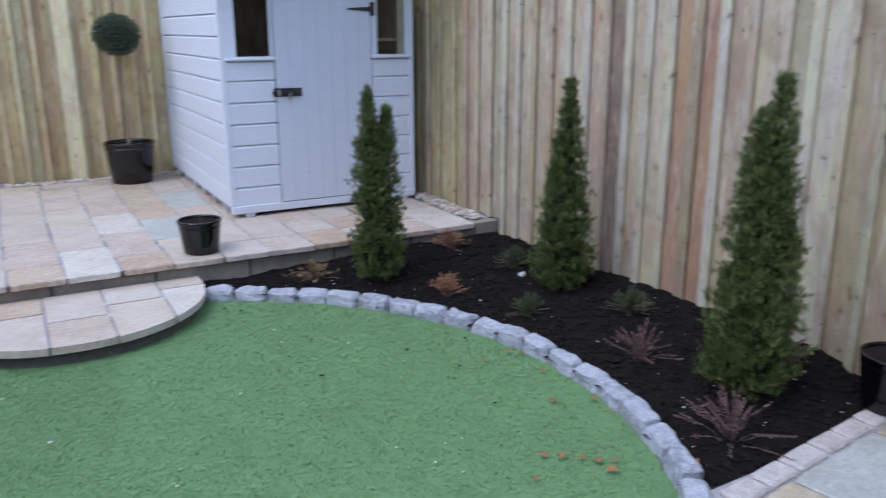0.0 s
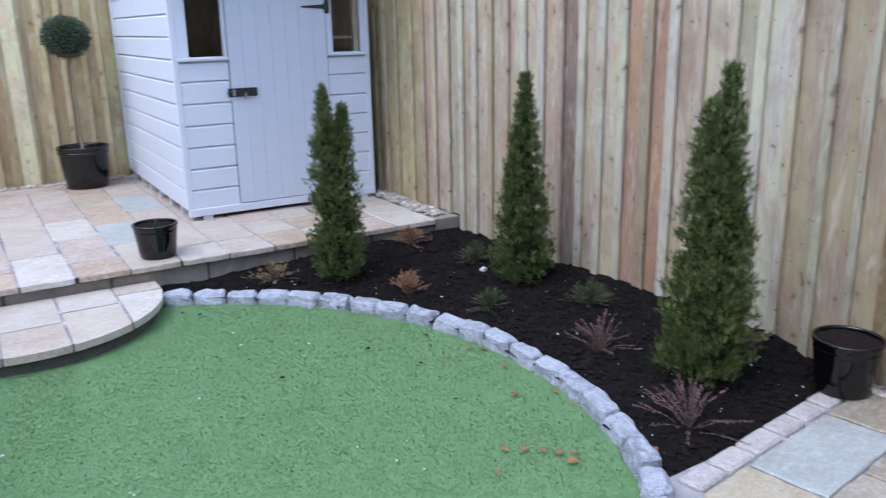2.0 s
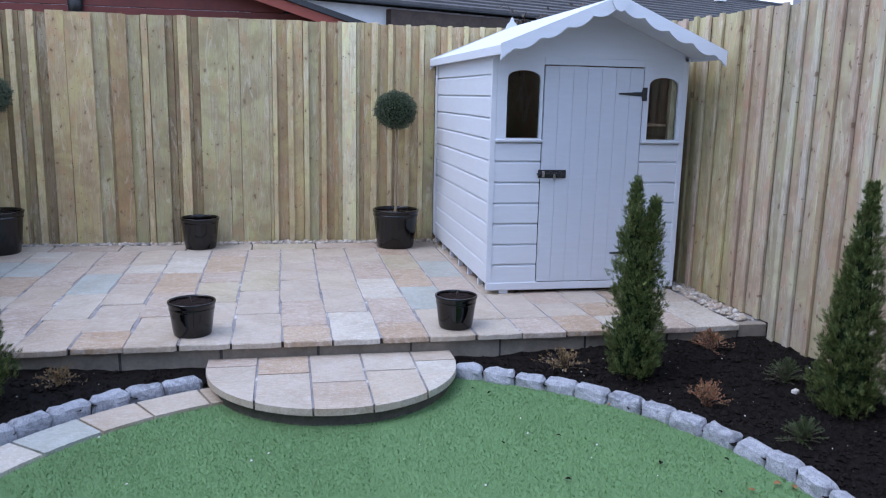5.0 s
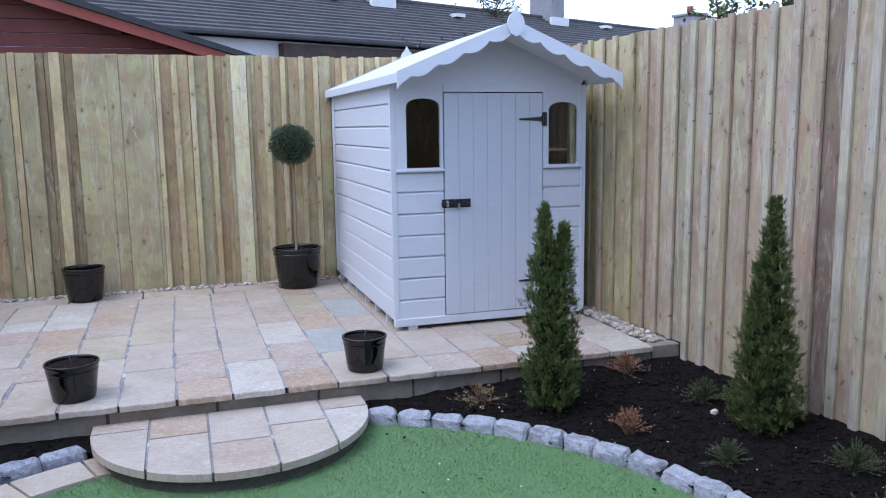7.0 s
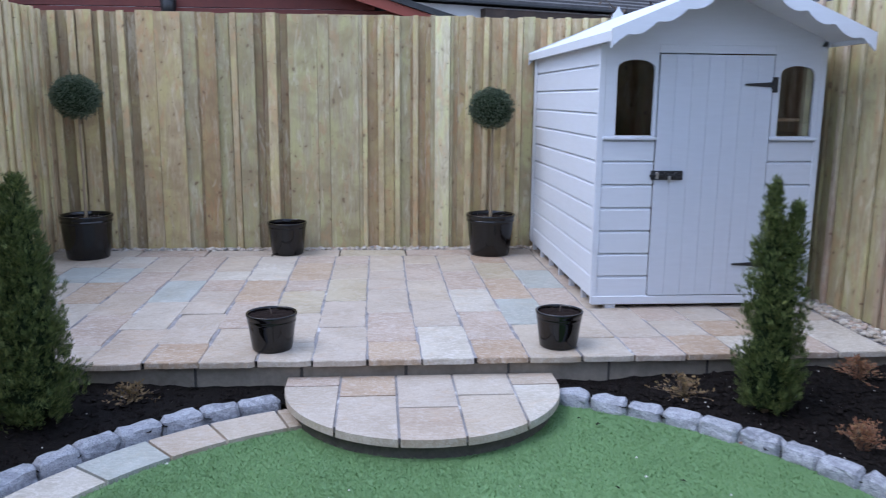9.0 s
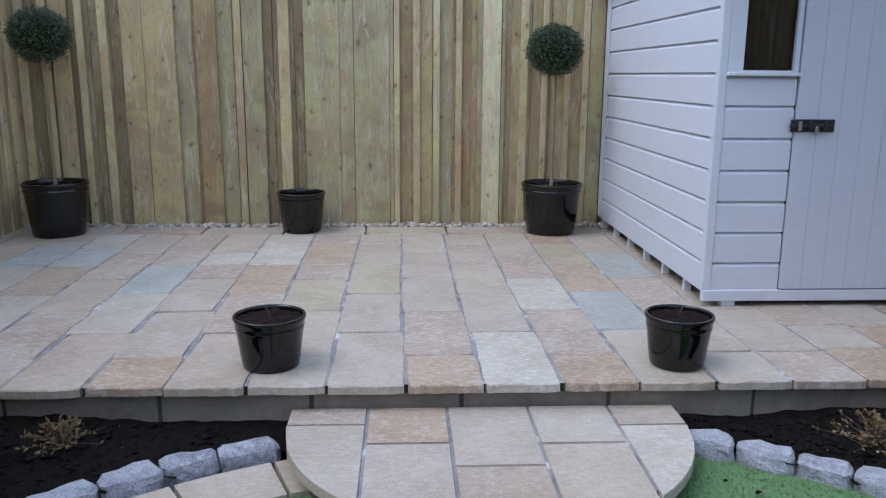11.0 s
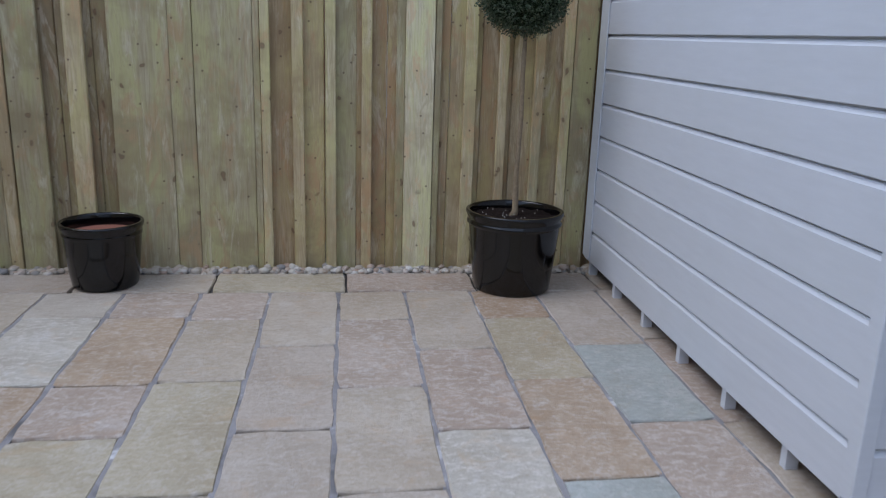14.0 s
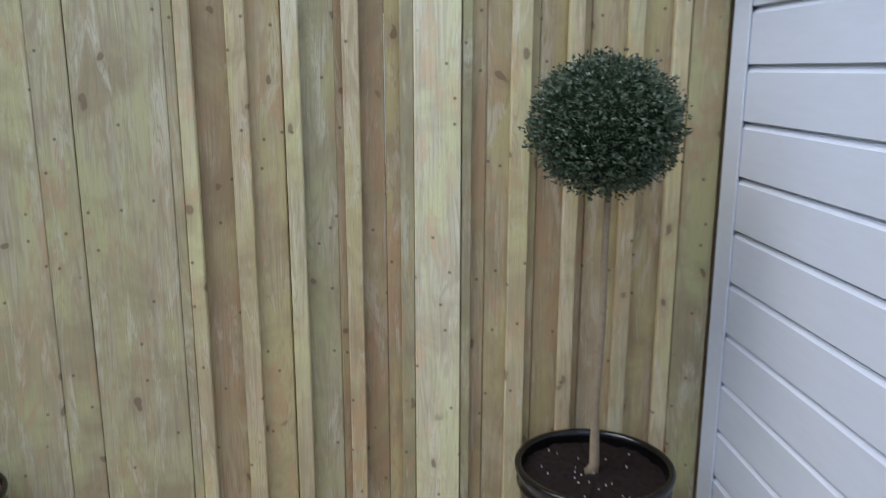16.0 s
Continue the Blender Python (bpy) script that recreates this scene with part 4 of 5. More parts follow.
# ---- conifers ----
def conifer(at, height, width, seed, tips, label, taper=0.88):
    """A young columnar conifer: a core coloured as inner shade and many flat fans of scale leaves, in clumps."""
    t = thing("conifer", label, "tree", "young conifers in the beds", at=at)
    crng = random.Random(seed)
    part("trunk", tube([(0, 0, -0.05), (0.004, 0, 0.2), (0, 0.003, height * 0.6), (0, 0, height * 0.9)], [0.022, 0.018, 0.010, 0.004], 8), m_bark, t)
    verts, faces = [], []
    for dx, dy, f, wf in tips:
        h, w = height * f, width * wf

        def rad(q):
            # q from 0 at the foot to 1 at the tip
            return w * (0.72 + 2.8 * q if q < 0.1 else 1.0 - taper * ((q - 0.1) / 0.9) ** 1.05) * (1.0 if q < 0.86 else 1 - 5.2 * (q - 0.86))

        cverts, cfaces = [], []
        steps, sides = 16, 12
        b = len(cverts)
        for j in range(steps + 1):
            q = j / steps
            for k in range(sides):
                a = 6.283 * k / sides
                r = rad(q) * 0.58 * (1 + 0.25 * noise.noise(Vector((math.cos(a) * 2, math.sin(a) * 2, q * 8 + seed))))
                cverts.append((dx * q ** 0.6 + r * math.cos(a), dy * q ** 0.6 + r * math.sin(a), 0.02 + q * h * 0.95))
        for j in range(steps):
            for k in range(sides):
                m = (k + 1) % sides
                cfaces.append((b + j * sides + k, b + j * sides + m, b + (j + 1) * sides + m, b + (j + 1) * sides + k))
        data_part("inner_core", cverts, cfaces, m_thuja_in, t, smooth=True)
        clumps = int(430 * f * wf + 60)
        for _ in range(clumps):
            q = crng.random()
            a = crng.uniform(0, 6.283)
            lump = 1 + 0.45 * noise.noise(Vector((math.cos(a) * 2.2, math.sin(a) * 2.2, q * 8 + seed * 3))) + 0.32 * noise.noise(Vector((math.cos(a) * 5, math.sin(a) * 5, q * 22 + seed)))
            r = rad(q) * lump * crng.uniform(0.66, 1.06)
            base = Vector((dx * q ** 0.6 + r * math.cos(a), dy * q ** 0.6 + r * math.sin(a), 0.01 + q * h))
            outward = Vector((math.cos(a), math.sin(a), 0))
            for _ in range(crng.randint(10, 15)):
                g = (outward * crng.uniform(0.15, 0.8) + Vector((crng.uniform(-0.4, 0.4), crng.uniform(-0.4, 0.4), crng.uniform(0.35, 1.1)))).normalized()
                s = g.cross(outward + Vector((crng.uniform(-0.9, 0.9), crng.uniform(-0.9, 0.9), crng.uniform(-0.3, 0.3)))).normalized()
                c = base + Vector((crng.uniform(-1, 1), crng.uniform(-1, 1), crng.uniform(-1, 1))) * 0.024
                ln = crng.uniform(0.018, 0.040) * (1.0 if q < 0.85 else 0.85)
                wd = ln * 0.055
                # a flat fan: a middle spray and two side sprays
                for lean in (-0.6, -0.3, 0.0, 0.3, 0.6):
                    dirn = (g + s * lean).normalized()
                    root = c + g * ln * 0.35 * (1 - abs(lean))
                    tip = root + dirn * ln * (1 - 0.45 * abs(lean))
                    b = len(verts)
                    verts += [tuple(root), tuple(root * 0.45 + tip * 0.55 + s * wd), tuple(tip), tuple(root * 0.45 + tip * 0.55 - s * wd)]
                    faces.append((b, b + 1, b + 2, b + 3))
    data_part("crown", verts, faces, m_thuja, t, "feathery upright green sprays of scale leaves")
    return t


conifer((2.02, -0.50, -0.13), 1.145, 0.172, 1, [(-0.04, 0.0, 1.0, 0.90), (0.07, -0.02, 0.90, 0.80)], "young columnar conifer with a forked tip, planted near the patio step", 0.97)
conifer((2.90, -1.22, -0.11), 1.175, 0.165, 2, [(0.01, 0.0, 1.0, 1.0), (-0.03, 0.03, 0.72, 0.85)], "slim young columnar conifer against the fence boards", 0.97)
conifer((2.755, -2.71, -0.12), 1.28, 0.185, 3, [(0.045, 0.0, 1.0, 0.95), (0.0, 0.03, 0.90, 0.9), (0.03, -0.03, 0.75, 1.0)], "tallest columnar conifer, dense and bright green", 0.82)
conifer((-1.60, -0.45, -0.13), 1.15, 0.215, 4, [(0.02, 0.0, 1.0, 0.85), (-0.06, 0.02, 0.95, 0.85), (0.06, -0.03, 0.85, 0.9)], "young columnar conifer with several tips beside the low kerb", 0.80)


# ---- low shrubs ----
def shrub(at, r, h, seed, material, label, stems=46, leafy=9, leaf=0.012):
    t = thing("heather", label, "shrub", "low shrubs in the beds", at=at)
    hrng = random.Random(seed)
    sv, sf, lv, lf = [], [], [], []
    for _ in range(stems):
        a, spread = hrng.uniform(0, 6.283), hrng.random() ** 0.75 * hrng.choice((0.7, 0.9, 1.0, 1.15))
        end = Vector((math.cos(a) * r * spread, math.sin(a) * r * spread, h * (1 - 0.72 * spread * spread) * hrng.uniform(0.55, 1.15)))
        mid = Vector((end.x * 0.42, end.y * 0.42, end.z * 0.62))
        prev = Vector((hrng.uniform(-1, 1) * 0.012, hrng.uniform(-1, 1) * 0.012, -0.02))
        for k, q in enumerate((mid, end)):
            wd = 0.0022 if k == 0 else 0.0014
            side = (q - prev).cross(Vector((0, 0, 1))).normalized() * wd
            up = Vector((0, 0, wd))
            b = len(sv)
            sv += [tuple(prev - side), tuple(prev + side), tuple(prev + up), tuple(q - side * 0.7), tuple(q + side * 0.7), tuple(q + up * 0.7)]
            sf += [(b, b + 1, b + 4, b + 3), (b + 1, b + 2, b + 5, b + 4), (b + 2, b, b + 3, b + 5)]
            for _ in range(leafy if k else leafy // 2):
                f = hrng.uniform(0.1, 1.0)
                c = prev.lerp(q, f)
                d = ((q - prev).normalized() * 0.8 + Vector((hrng.uniform(-1, 1), hrng.uniform(-1, 1), hrng.uniform(-0.5, 1)))).normalized()
                s = d.cross(Vector((hrng.uniform(-1, 1), hrng.uniform(-1, 1), 0.3))).normalized()
                ln, wl = leaf * hrng.uniform(0.6, 1.3), leaf * 0.22
                b = len(lv)
                lv += [tuple(c), tuple(c + d * ln * 0.5 + s * wl), tuple(c + d * ln), tuple(c + d * ln * 0.5 - s * wl)]
                lf.append((b, b + 1, b + 2, b + 3))
            prev = q
    data_part("woody_base", sv, sf, m_twig, t)
    data_part("foliage", lv, lf, material, t)
    return t


BR, GR, PK, YL = "bronze red low heather in black compost", "dark green low heather in black compost", "sprawling heather with pink flower spikes", "low shrub with yellowing leaves by the block wall"


def grow(x, y, r, h, seed, mat, label, **more):
    shrub((x, y, soil_z(x, y) + 0.005), r, h, seed, mat, label, **more)


grow(1.68, -0.26, 0.19, 0.11, 1, m_yellow, YL, leaf=0.02, leafy=7)
grow(2.70, -0.20, 0.15, 0.13, 2, m_heath_red, BR, stems=64, leafy=11, leaf=0.015)
grow(2.26, -0.95, 0.15, 0.13, 3, m_heath_red, BR, stems=64, leafy=11, leaf=0.015)
grow(2.84, -0.78, 0.13, 0.13, 4, m_heath_green, GR, stems=110, leafy=12)
grow(2.50, -1.45, 0.12, 0.12, 5, m_heath_green, GR, stems=110, leafy=12)
grow(2.95, -1.76, 0.15, 0.13, 6, m_heath_green, GR, stems=120, leafy=12)
grow(2.60, -2.24, 0.23, 0.18, 7, m_heath_pink, PK, stems=34, leafy=36, leaf=0.011)
grow(2.42, -2.95, 0.23, 0.20, 8, m_heath_pink, PK, stems=38, leafy=36, leaf=0.011)
grow(3.05, -2.66, 0.17, 0.17, 9, m_heath_pink, PK, stems=40, leafy=36, leaf=0.012)
grow(-1.22, -0.18, 0.15, 0.10, 10, m_yellow, YL, leaf=0.02, leafy=7)
grow(-1.72, -0.80, 0.15, 0.13, 11, m_heath_red, BR, stems=64, leafy=11, leaf=0.015)


# ---- houses beyond the back fence ----
cabin = thing("red_cabin", "dark red boarded cabin with a black felt roof behind the fence", "cabin")
# gable wall facing the garden, of level boards
APEX_X, APEX_Z, VERGE = -2.6, 3.30, 0.305
CY = 5.0


def verge_z(x):
    return APEX_Z - VERGE * abs(x - APEX_X)


z = -0.3
while z < 3.25:
    zt = z + 0.14
    half = min(3.0, max(0.0, (APEX_Z - zt) / VERGE))
    if half > 0.15:
        part("cabin_board", prism([(CY, z), (CY - 0.012, z + 0.004), (CY - 0.004, zt - 0.004), (CY + 0.02, zt - 0.004), (CY + 0.02, z)], "x", APEX_X - half, APEX_X + half), m_redpaint, cabin)
    z = zt
for s in (-1, 1):
    ends = [(APEX_X, APEX_Z), (APEX_X + s * 3.55, APEX_Z - VERGE * 3.55)]
    (x0, z0), (x1, z1) = ends
    part("verge_board", prism([(x0, z0 - 0.02), (x1, z1 - 0.02), (x1, z1 - 0.13), (x0, z0 - 0.13)], "y", CY - 0.32, CY - 0.29), m_redtrim, cabin, "lighter red verge board")
    part("cabin_roof", prism([(x0, z0 + 0.05), (x1, z1 + 0.05), (x1, z1 - 0.015), (x0, z0 - 0.015)], "y", CY - 0.36, CY + 3.0), m_tarfelt, cabin)
    part("soffit", prism([(x0, z0 - 0.03), (x1, z1 - 0.03), (x1, z1 - 0.045), (x0, z0 - 0.045)], "y", CY - 0.29, CY), m_redpaint, cabin)
part("cabin_wall", box(APEX_X - 2.9, CY + 0.03, -0.3, APEX_X + 2.9, CY + 2.9, 2.25), m_redpaint, cabin)
lamp = part("wall_lamp", tube([(-2.2, CY - 0.05, 2.24), (-2.2, CY - 0.05, 2.30), (-2.2, CY - 0.05, 2.42), (-2.2, CY - 0.05, 2.47)], [0.03, 0.075, 0.085, 0.04], 14), m_dark, cabin, "round black lamp")

house = thing("neighbour_house", "low white house with a long grey tiled roof and chimneys", "house", at=(1.0, 13.1, 0.0), turn=22.0)
LX, RX = -12.0, 30.0
part("house_wall", box(LX, 0.35, -0.3, RX, 5.6, 3.42), m_render, house)
part("dark_outhouse", box(1.55, 0.1, -0.3, 9.0, 0.34, 3.36), m_windowdark, house, "dark timber lean-to under the eaves")
w = part("window_frame", box(-1.1, 0.3, 2.2, 0.1, 0.36, 3.25), m_render, house)
part("pane", box(-1.02, 0.29, 2.28, 0.02, 0.299, 3.19), m_dark, w)
part("gutter", box(LX, -0.02, 3.43, RX, 0.07, 3.49, 0.01), m_tarfelt, house)
# roof courses, each one overlapping the next
EZ, RZ, RD = 3.49, 5.0, 2.8
courses = 15
for k in range(courses):
    f0, f1 = k / courses, (k + 1) / courses
    y0, y1, z0, z1 = RD * f0, RD * f1 + 0.03, EZ + (RZ - EZ) * f0, EZ + (RZ - EZ) * f1 + 0.012
    part("tile_course", prism([(y0 - 0.01, z0), (y0 - 0.01, z0 + 0.055), (y1, z1 + 0.012), (y1, z1 - 0.02)], "x", LX, RX), m_tile, house)
part("rear_roof", prism([(RD, RZ), (RD, RZ + 0.03), (6.0, EZ), (6.0, EZ - 0.04)], "x", LX, RX), m_tile, house)
part("ridge_tiles", box(LX, RD - 0.1, RZ - 0.02, RX, RD + 0.12, RZ + 0.09, 0.03), m_tile, house)
for x, wdt, top in ((13.0, 0.62, 5.75), (21.4, 0.8, 5.7), (5.84, 0.6, 6.2)):
    c = part("chimney", box(x - wdt / 2, RD - 0.5, RZ - 0.6, x + wdt / 2, RD + 0.5, top, 0.02), m_brick, house)
    part("chimney_cap", box(x - wdt / 2 - 0.06, RD - 0.56, top, x + wdt / 2 + 0.06, RD + 0.56, top + 0.1, 0.02), m_brick, c)
    part("chimney_flashing", box(x - wdt / 2 - 0.1, RD - 0.62, RZ - 0.28, x + wdt / 2 + 0.1, RD - 0.50, RZ - 0.02), m_render, c)
    part("chimney_pot", tube([(x, RD, top + 0.1), (x, RD, top + 0.35), (x, RD, top + 0.4)], [0.14, 0.12, 0.14], 12), m_terracotta, c)
for x, f in ((4.3, 0.85), (8.3, 0.72), (15.5, 0.85)):
    part("roof_vent", box(x - 0.17, RD * f - 0.2, EZ + (RZ - EZ) * f + 0.03, x + 0.17, RD * f + 0.1, EZ + (RZ - EZ) * f + 0.13), m_render, house)


# bare creeper along the eaves and twiggy trees beyond the roof
def twiggy(name, label, at, height, spread, seed, count, material):
    t = thing(name, label, "tree", at=at)
    krng = random.Random(seed)
    trunk = [(0, 0, 0), (0.05, 0, height * 0.4), (0.0, 0.05, height * 0.75)]
    part("trunk", tube(trunk, [0.16, 0.11, 0.05], 8), m_twig, t)
    verts, faces, lv, lf = [], [], [], []
    tipsl = []
    for _ in range(26):
        a = krng.uniform(0, 6.283)
        p0 = Vector((0, 0, height * krng.uniform(0.35, 0.75)))
        p1 = p0 + Vector((math.cos(a) * spread * krng.uniform(0.4, 1), math.sin(a) * spread * krng.uniform(0.4, 1), height * krng.uniform(0.12, 0.4)))
        tipsl.append((p0, p1))
        for _ in range(4):
            q0 = p0.lerp(p1, krng.uniform(0.3, 0.95))
            tipsl.append((q0, q0 + Vector((krng.uniform(-1, 1), krng.uniform(-1, 1), krng.uniform(-0.1, 1))) * spread * 0.42))
    for p0, p1 in tipsl:
        s = (p1 - p0).cross(Vector((0.3, 0.5, 1))).normalized()
        b = len(verts)
        for p, r in ((p0, 0.022), (p1, 0.006)):
            verts += [tuple(p + s * r), tuple(p - s * r * 0.5 + Vector((0, 0, r))), tuple(p - s * r * 0.5 - Vector((0, 0, r)))]
        faces += [(b, b + 1, b + 4, b + 3), (b + 1, b + 2, b + 5, b + 4), (b + 2, b, b + 3, b + 5)]
        for _ in range(count):
            c = p0.lerp(p1, krng.uniform(0.3, 1.05)) + Vector((krng.uniform(-1, 1), krng.uniform(-1, 1), krng.uniform(-1, 1))) * 0.12
            d = Vector((krng.uniform(-1, 1), krng.uniform(-1, 1), krng.uniform(-1, 1))).normalized() * 0.06
            e = d.cross(Vector((krng.uniform(-1, 1), krng.uniform(-1, 1), krng.uniform(-1, 1)))).normalized() * 0.028
            b = len(lv)
            lv += [tuple(c - d), tuple(c + e), tuple(c + d), tuple(c - e)]
            lf.append((b, b + 1, b + 2, b + 3))
    data_part("branchwork", verts, faces, m_twig, t)
    data_part("crown", lv, lf, material, t)
    return t


twiggy("distant_tree", "sparse leafy tree rising behind the fence", (9.3, 6.0, -0.3), 4.9, 1.5, 4, 22, m_thuja)
twiggy("distant_tree", "thin twiggy tree behind the tiled roof", (9.6, 20.0, -0.3), 6.0, 1.6, 6, 10, m_thuja)
twiggy("distant_tree", "thin twiggy shrub against the house eaves", (5.6, 12.2, -0.3), 3.4, 1.5, 9, 3, m_twig)


# ---- stones, slabs and setts, one by one ----
krng = random.Random(21)


def kerb(deg, width, parent):
    bm = rough_block(width * 0.975, 0.105, 0.102 + krng.uniform(-0.007, 0.007), krng, 0.015, 0.017, 2)
    ob = part("kerb_stone", bm, m_granite, parent)
    x, y = on_ring(deg, KERB_R + krng.uniform(-0.008, 0.008))
    ob.matrix_basis = pose(x, y, -0.238 + krng.uniform(-0.004, 0.004), 0, 0, deg - 90 + krng.uniform(-4, 4))
    return ob


kerb_right = thing("kerb", "curved kerb of rough blue-grey granite setts", "kerb", kind="structure")
kerb_left = thing("kerb", "curved kerb of rough blue-grey granite setts", "kerb", kind="structure")
d = 68.5
while d > -40:
    w = krng.uniform(0.18, 0.215)
    kerb(d - math.degrees(w / KERB_R) / 2, w, kerb_right)
    d -= math.degrees(w / KERB_R)
d = 111.0
while d < 206:
    w = krng.uniform(0.19, 0.235)
    kerb(d + math.degrees(w / KERB_R) / 2, w, kerb_left)
    d += math.degrees(w / KERB_R)

# block wall under the patio edge
wall_blocks = thing("patio_wall", "low retaining wall of grey concrete blocks", "wall", kind="structure")
joints = [-2.9, -2.67, -2.09, -1.515, -0.94, -0.365, 0.21, 0.785, 1.36, 1.935, 2.51, 3.03]
for x0, x1 in zip(joints, joints[1:]):
    part("block", box(x0 + 0.006, 0.028 + krng.uniform(-0.002, 0.002), -0.3, x1 - 0.006, 0.13, -0.045, 0.004), m_block, wall_blocks)
part("block", box(2.935, 0.131, -0.3, 3.034, 3.2, -0.045, 0.004), m_block, wall_blocks)
part("mortar_bed", box(-2.9, 0.034, -0.3, 3.03, 0.125, -0.05), m_joint, wall_blocks)


def slab(parent, x0, x1, y0, y1, top, material, rng2, front=False, thick=0.035):
    """One riven flagstone: a hand-dressed, chipped outline and a softly uneven face."""
    g = 0.005
    x0, x1, y1 = x0 + g, x1 - g, y1 - 0.0045
    y0 = y0 if front else y0 + 0.0045
    cx, cy = (x0 + x1) / 2, (y0 + y1) / 2
    pts = []
    for (ax, ay), (bx, by) in zip(((x0, y0), (x1, y0), (x1, y1), (x0, y1)), ((x1, y0), (x1, y1), (x0, y1), (x0, y0))):
        many = (9 if front and ay == by == y0 else 5) if math.hypot(bx - ax, by - ay) < 0.4 else 8
        for k in range(many):
            f = (k + 0.12) / many
            e = 0.0032 if not (front and ay == by == y0) else 0.0045
            pts.append((ax + (bx - ax) * f + rng2.uniform(-e, e) - cx, ay + (by - ay) * f + rng2.uniform(-e, e) - cy))
    bm = bmesh.new()
    lo = [bm.verts.new((px, py, -thick)) for px, py in pts]
    mi = [bm.verts.new((px, py, -0.005 + rng2.uniform(-0.002, 0.001))) for px, py in pts]
    hi = []
    for px, py in pts:
        k = 1 - rng2.uniform(0.002, 0.008) / max(0.05, math.hypot(px, py))
        hi.append(bm.verts.new((px * k, py * k, rng2.uniform(-0.0007, 0.0005))))
    mid = bm.verts.new((rng2.uniform(-0.04, 0.04), rng2.uniform(-0.06, 0.06), rng2.uniform(-0.0005, 0.0012)))
    bm.faces.new(lo[::-1])
    for k in range(len(pts)):
        j = (k + 1) % len(pts)
        bm.faces.new((lo[k], lo[j], mi[j], mi[k]))
        bm.faces.new((mi[k], mi[j], hi[j], hi[k]))
        bm.faces.new((hi[k], hi[j], mid))
    ob = part("slab", bm, material, parent)
    ob.matrix_basis = pose(cx, cy, top + rng2.uniform(-0.002, 0.002), rng2.uniform(-0.25, 0.25), rng2.uniform(-0.25, 0.25), 0)
    return ob


# columns of the patio: x index, then the joints from the edge to the fence with the stone of each slab
COLUMNS = {
    0: [(0.317, "o"), (0.966, "p"), (1.62, "b"), (2.28, "b"), (2.92, "b")],
    1: [(0.63, "w"), (1.274, "b"), (1.905, "b"), (2.55, "p"), (2.92, "b")],
    2: [(0.32, "o"), (0.967, "p"), (1.59, "w"), (2.22, "p"), (2.92, "b")],
    3: [(0.648, "b"), (1.298, "g"), (1.939, "o"), (2.557, "v"), (2.92, "o")],
    4: [(0.33, "b"), (1.0, "b"), (1.612, "p"), (2.241, "g"), (2.92, "b")],
    5: [(0.33, "p"), (0.97, "b"), (1.6, "b"), (2.3, "p"), (2.92, "b")],
    6: [(0.35, "o"), (0.68, "b"), (1.3, "p"), (2.92, "b")],
    7: [(0.33, "w"), (0.66, "o"), (1.3, "b"), (2.92, "b")],
    8: [(0.36, "p"), (0.98, "o"), (1.5, "b"), (2.92, "b")],
    9: [(0.64, "w"), (1.3, "b"), (1.9, "b"), (2.92, "b")],
    -1: [(0.634, "b"), (1.285, "b"), (1.973, "v"), (2.572, "b"), (2.92, "p")],
    -2: [(0.323, "b"), (0.972, "b"), (1.60, "v"), (1.96, "p"), (2.6, "o"), (2.92, "p")],
    -3: [(0.64, "b"), (1.31, "p"), (1.96, "o"), (2.6, "w"), (2.92, "b")],
    -4: [(0.33, "o"), (0.98, "b"), (1.62, "b"), (1.98, "p"), (2.30, "w"), (2.92, "b")],
    -5: [(0.64, "b"), (1.305, "b"), (1.97, "g"), (2.32, "b"), (2.92, "p")],
    -6: [(0.316, "b"), (0.98, "p"), (1.615, "b"), (2.3, "p"), (2.92, "b")],
    -7: [(0.64, "b"), (1.30, "b"), (1.93, "o"), (2.46, "g"), (2.66, "b"), (2.92, "w")],
    -8: [(0.64, "p"), (1.28, "b"), (1.93, "b"), (2.5, "g"), (2.92, "b")],
    -9: [(0.33, "b"), (0.98, "b"), (1.62, "o"), (2.3, "b"), (2.92, "b")],
    -10: [(0.65, "b"), (1.3, "b"), (1.95, "p"), (2.92, "b")],
}
srng = random.Random(33)


def joint_x(j, y):
    """The long joints are not quite straight: they drift aside towards the fence."""
    return 0.3 * j - 0.028 * min(1.0, y / 1.2) - 0.022 * y * min(1.0, max(0.0, (-1 - j) / 2))


for k, rows in COLUMNS.items():
    y = -0.012
    for j, (yt, tone) in enumerate(rows):
        x0, x1 = joint_x(k, (y + yt) / 2), joint_x(k + 1, (y + yt) / 2)
        if k == -10:
            x0 = FENCE_L
        slab(patio, x0, x1 if k < 9 else 3.02, y, yt, 0.0, SLABS[tone], srng, front=j == 0)
        y = yt
# mortar brushed into the long joints
for k in range(-9, 10):
    bm = bmesh.new()
    ends = []
    for i in range(50):
        y = 0.004 + 2.908 * i / 49
        x, z = joint_x(k, y), -0.0042 + srng.uniform(-0.0018, 0.0012)
        ends.append([bm.verts.new((x + d, y, h)) for d, h in ((-0.014, -0.016), (-0.013, z), (0.013, z), (0.014, -0.016))])
    for p, q in zip(ends, ends[1:]):
        for i in range(3):
            bm.faces.new((p[i], p[i + 1], q[i + 1], q[i]))
    part("mortar_joint", bm, m_joint, patio)
x = FENCE_L
for x1, tone in ((-2.1, "b"), (-1.5, "p"), (-0.9, "b"), (-0.3, "b"), (0.305, "v"), (0.91, "p"), (1.5, "b"), (2.1, "b"), (3.0, "b")):
    slab(patio, x, x1, 2.92, PATIO_BACK, 0.0, SLABS[tone], srng)
    x = x1

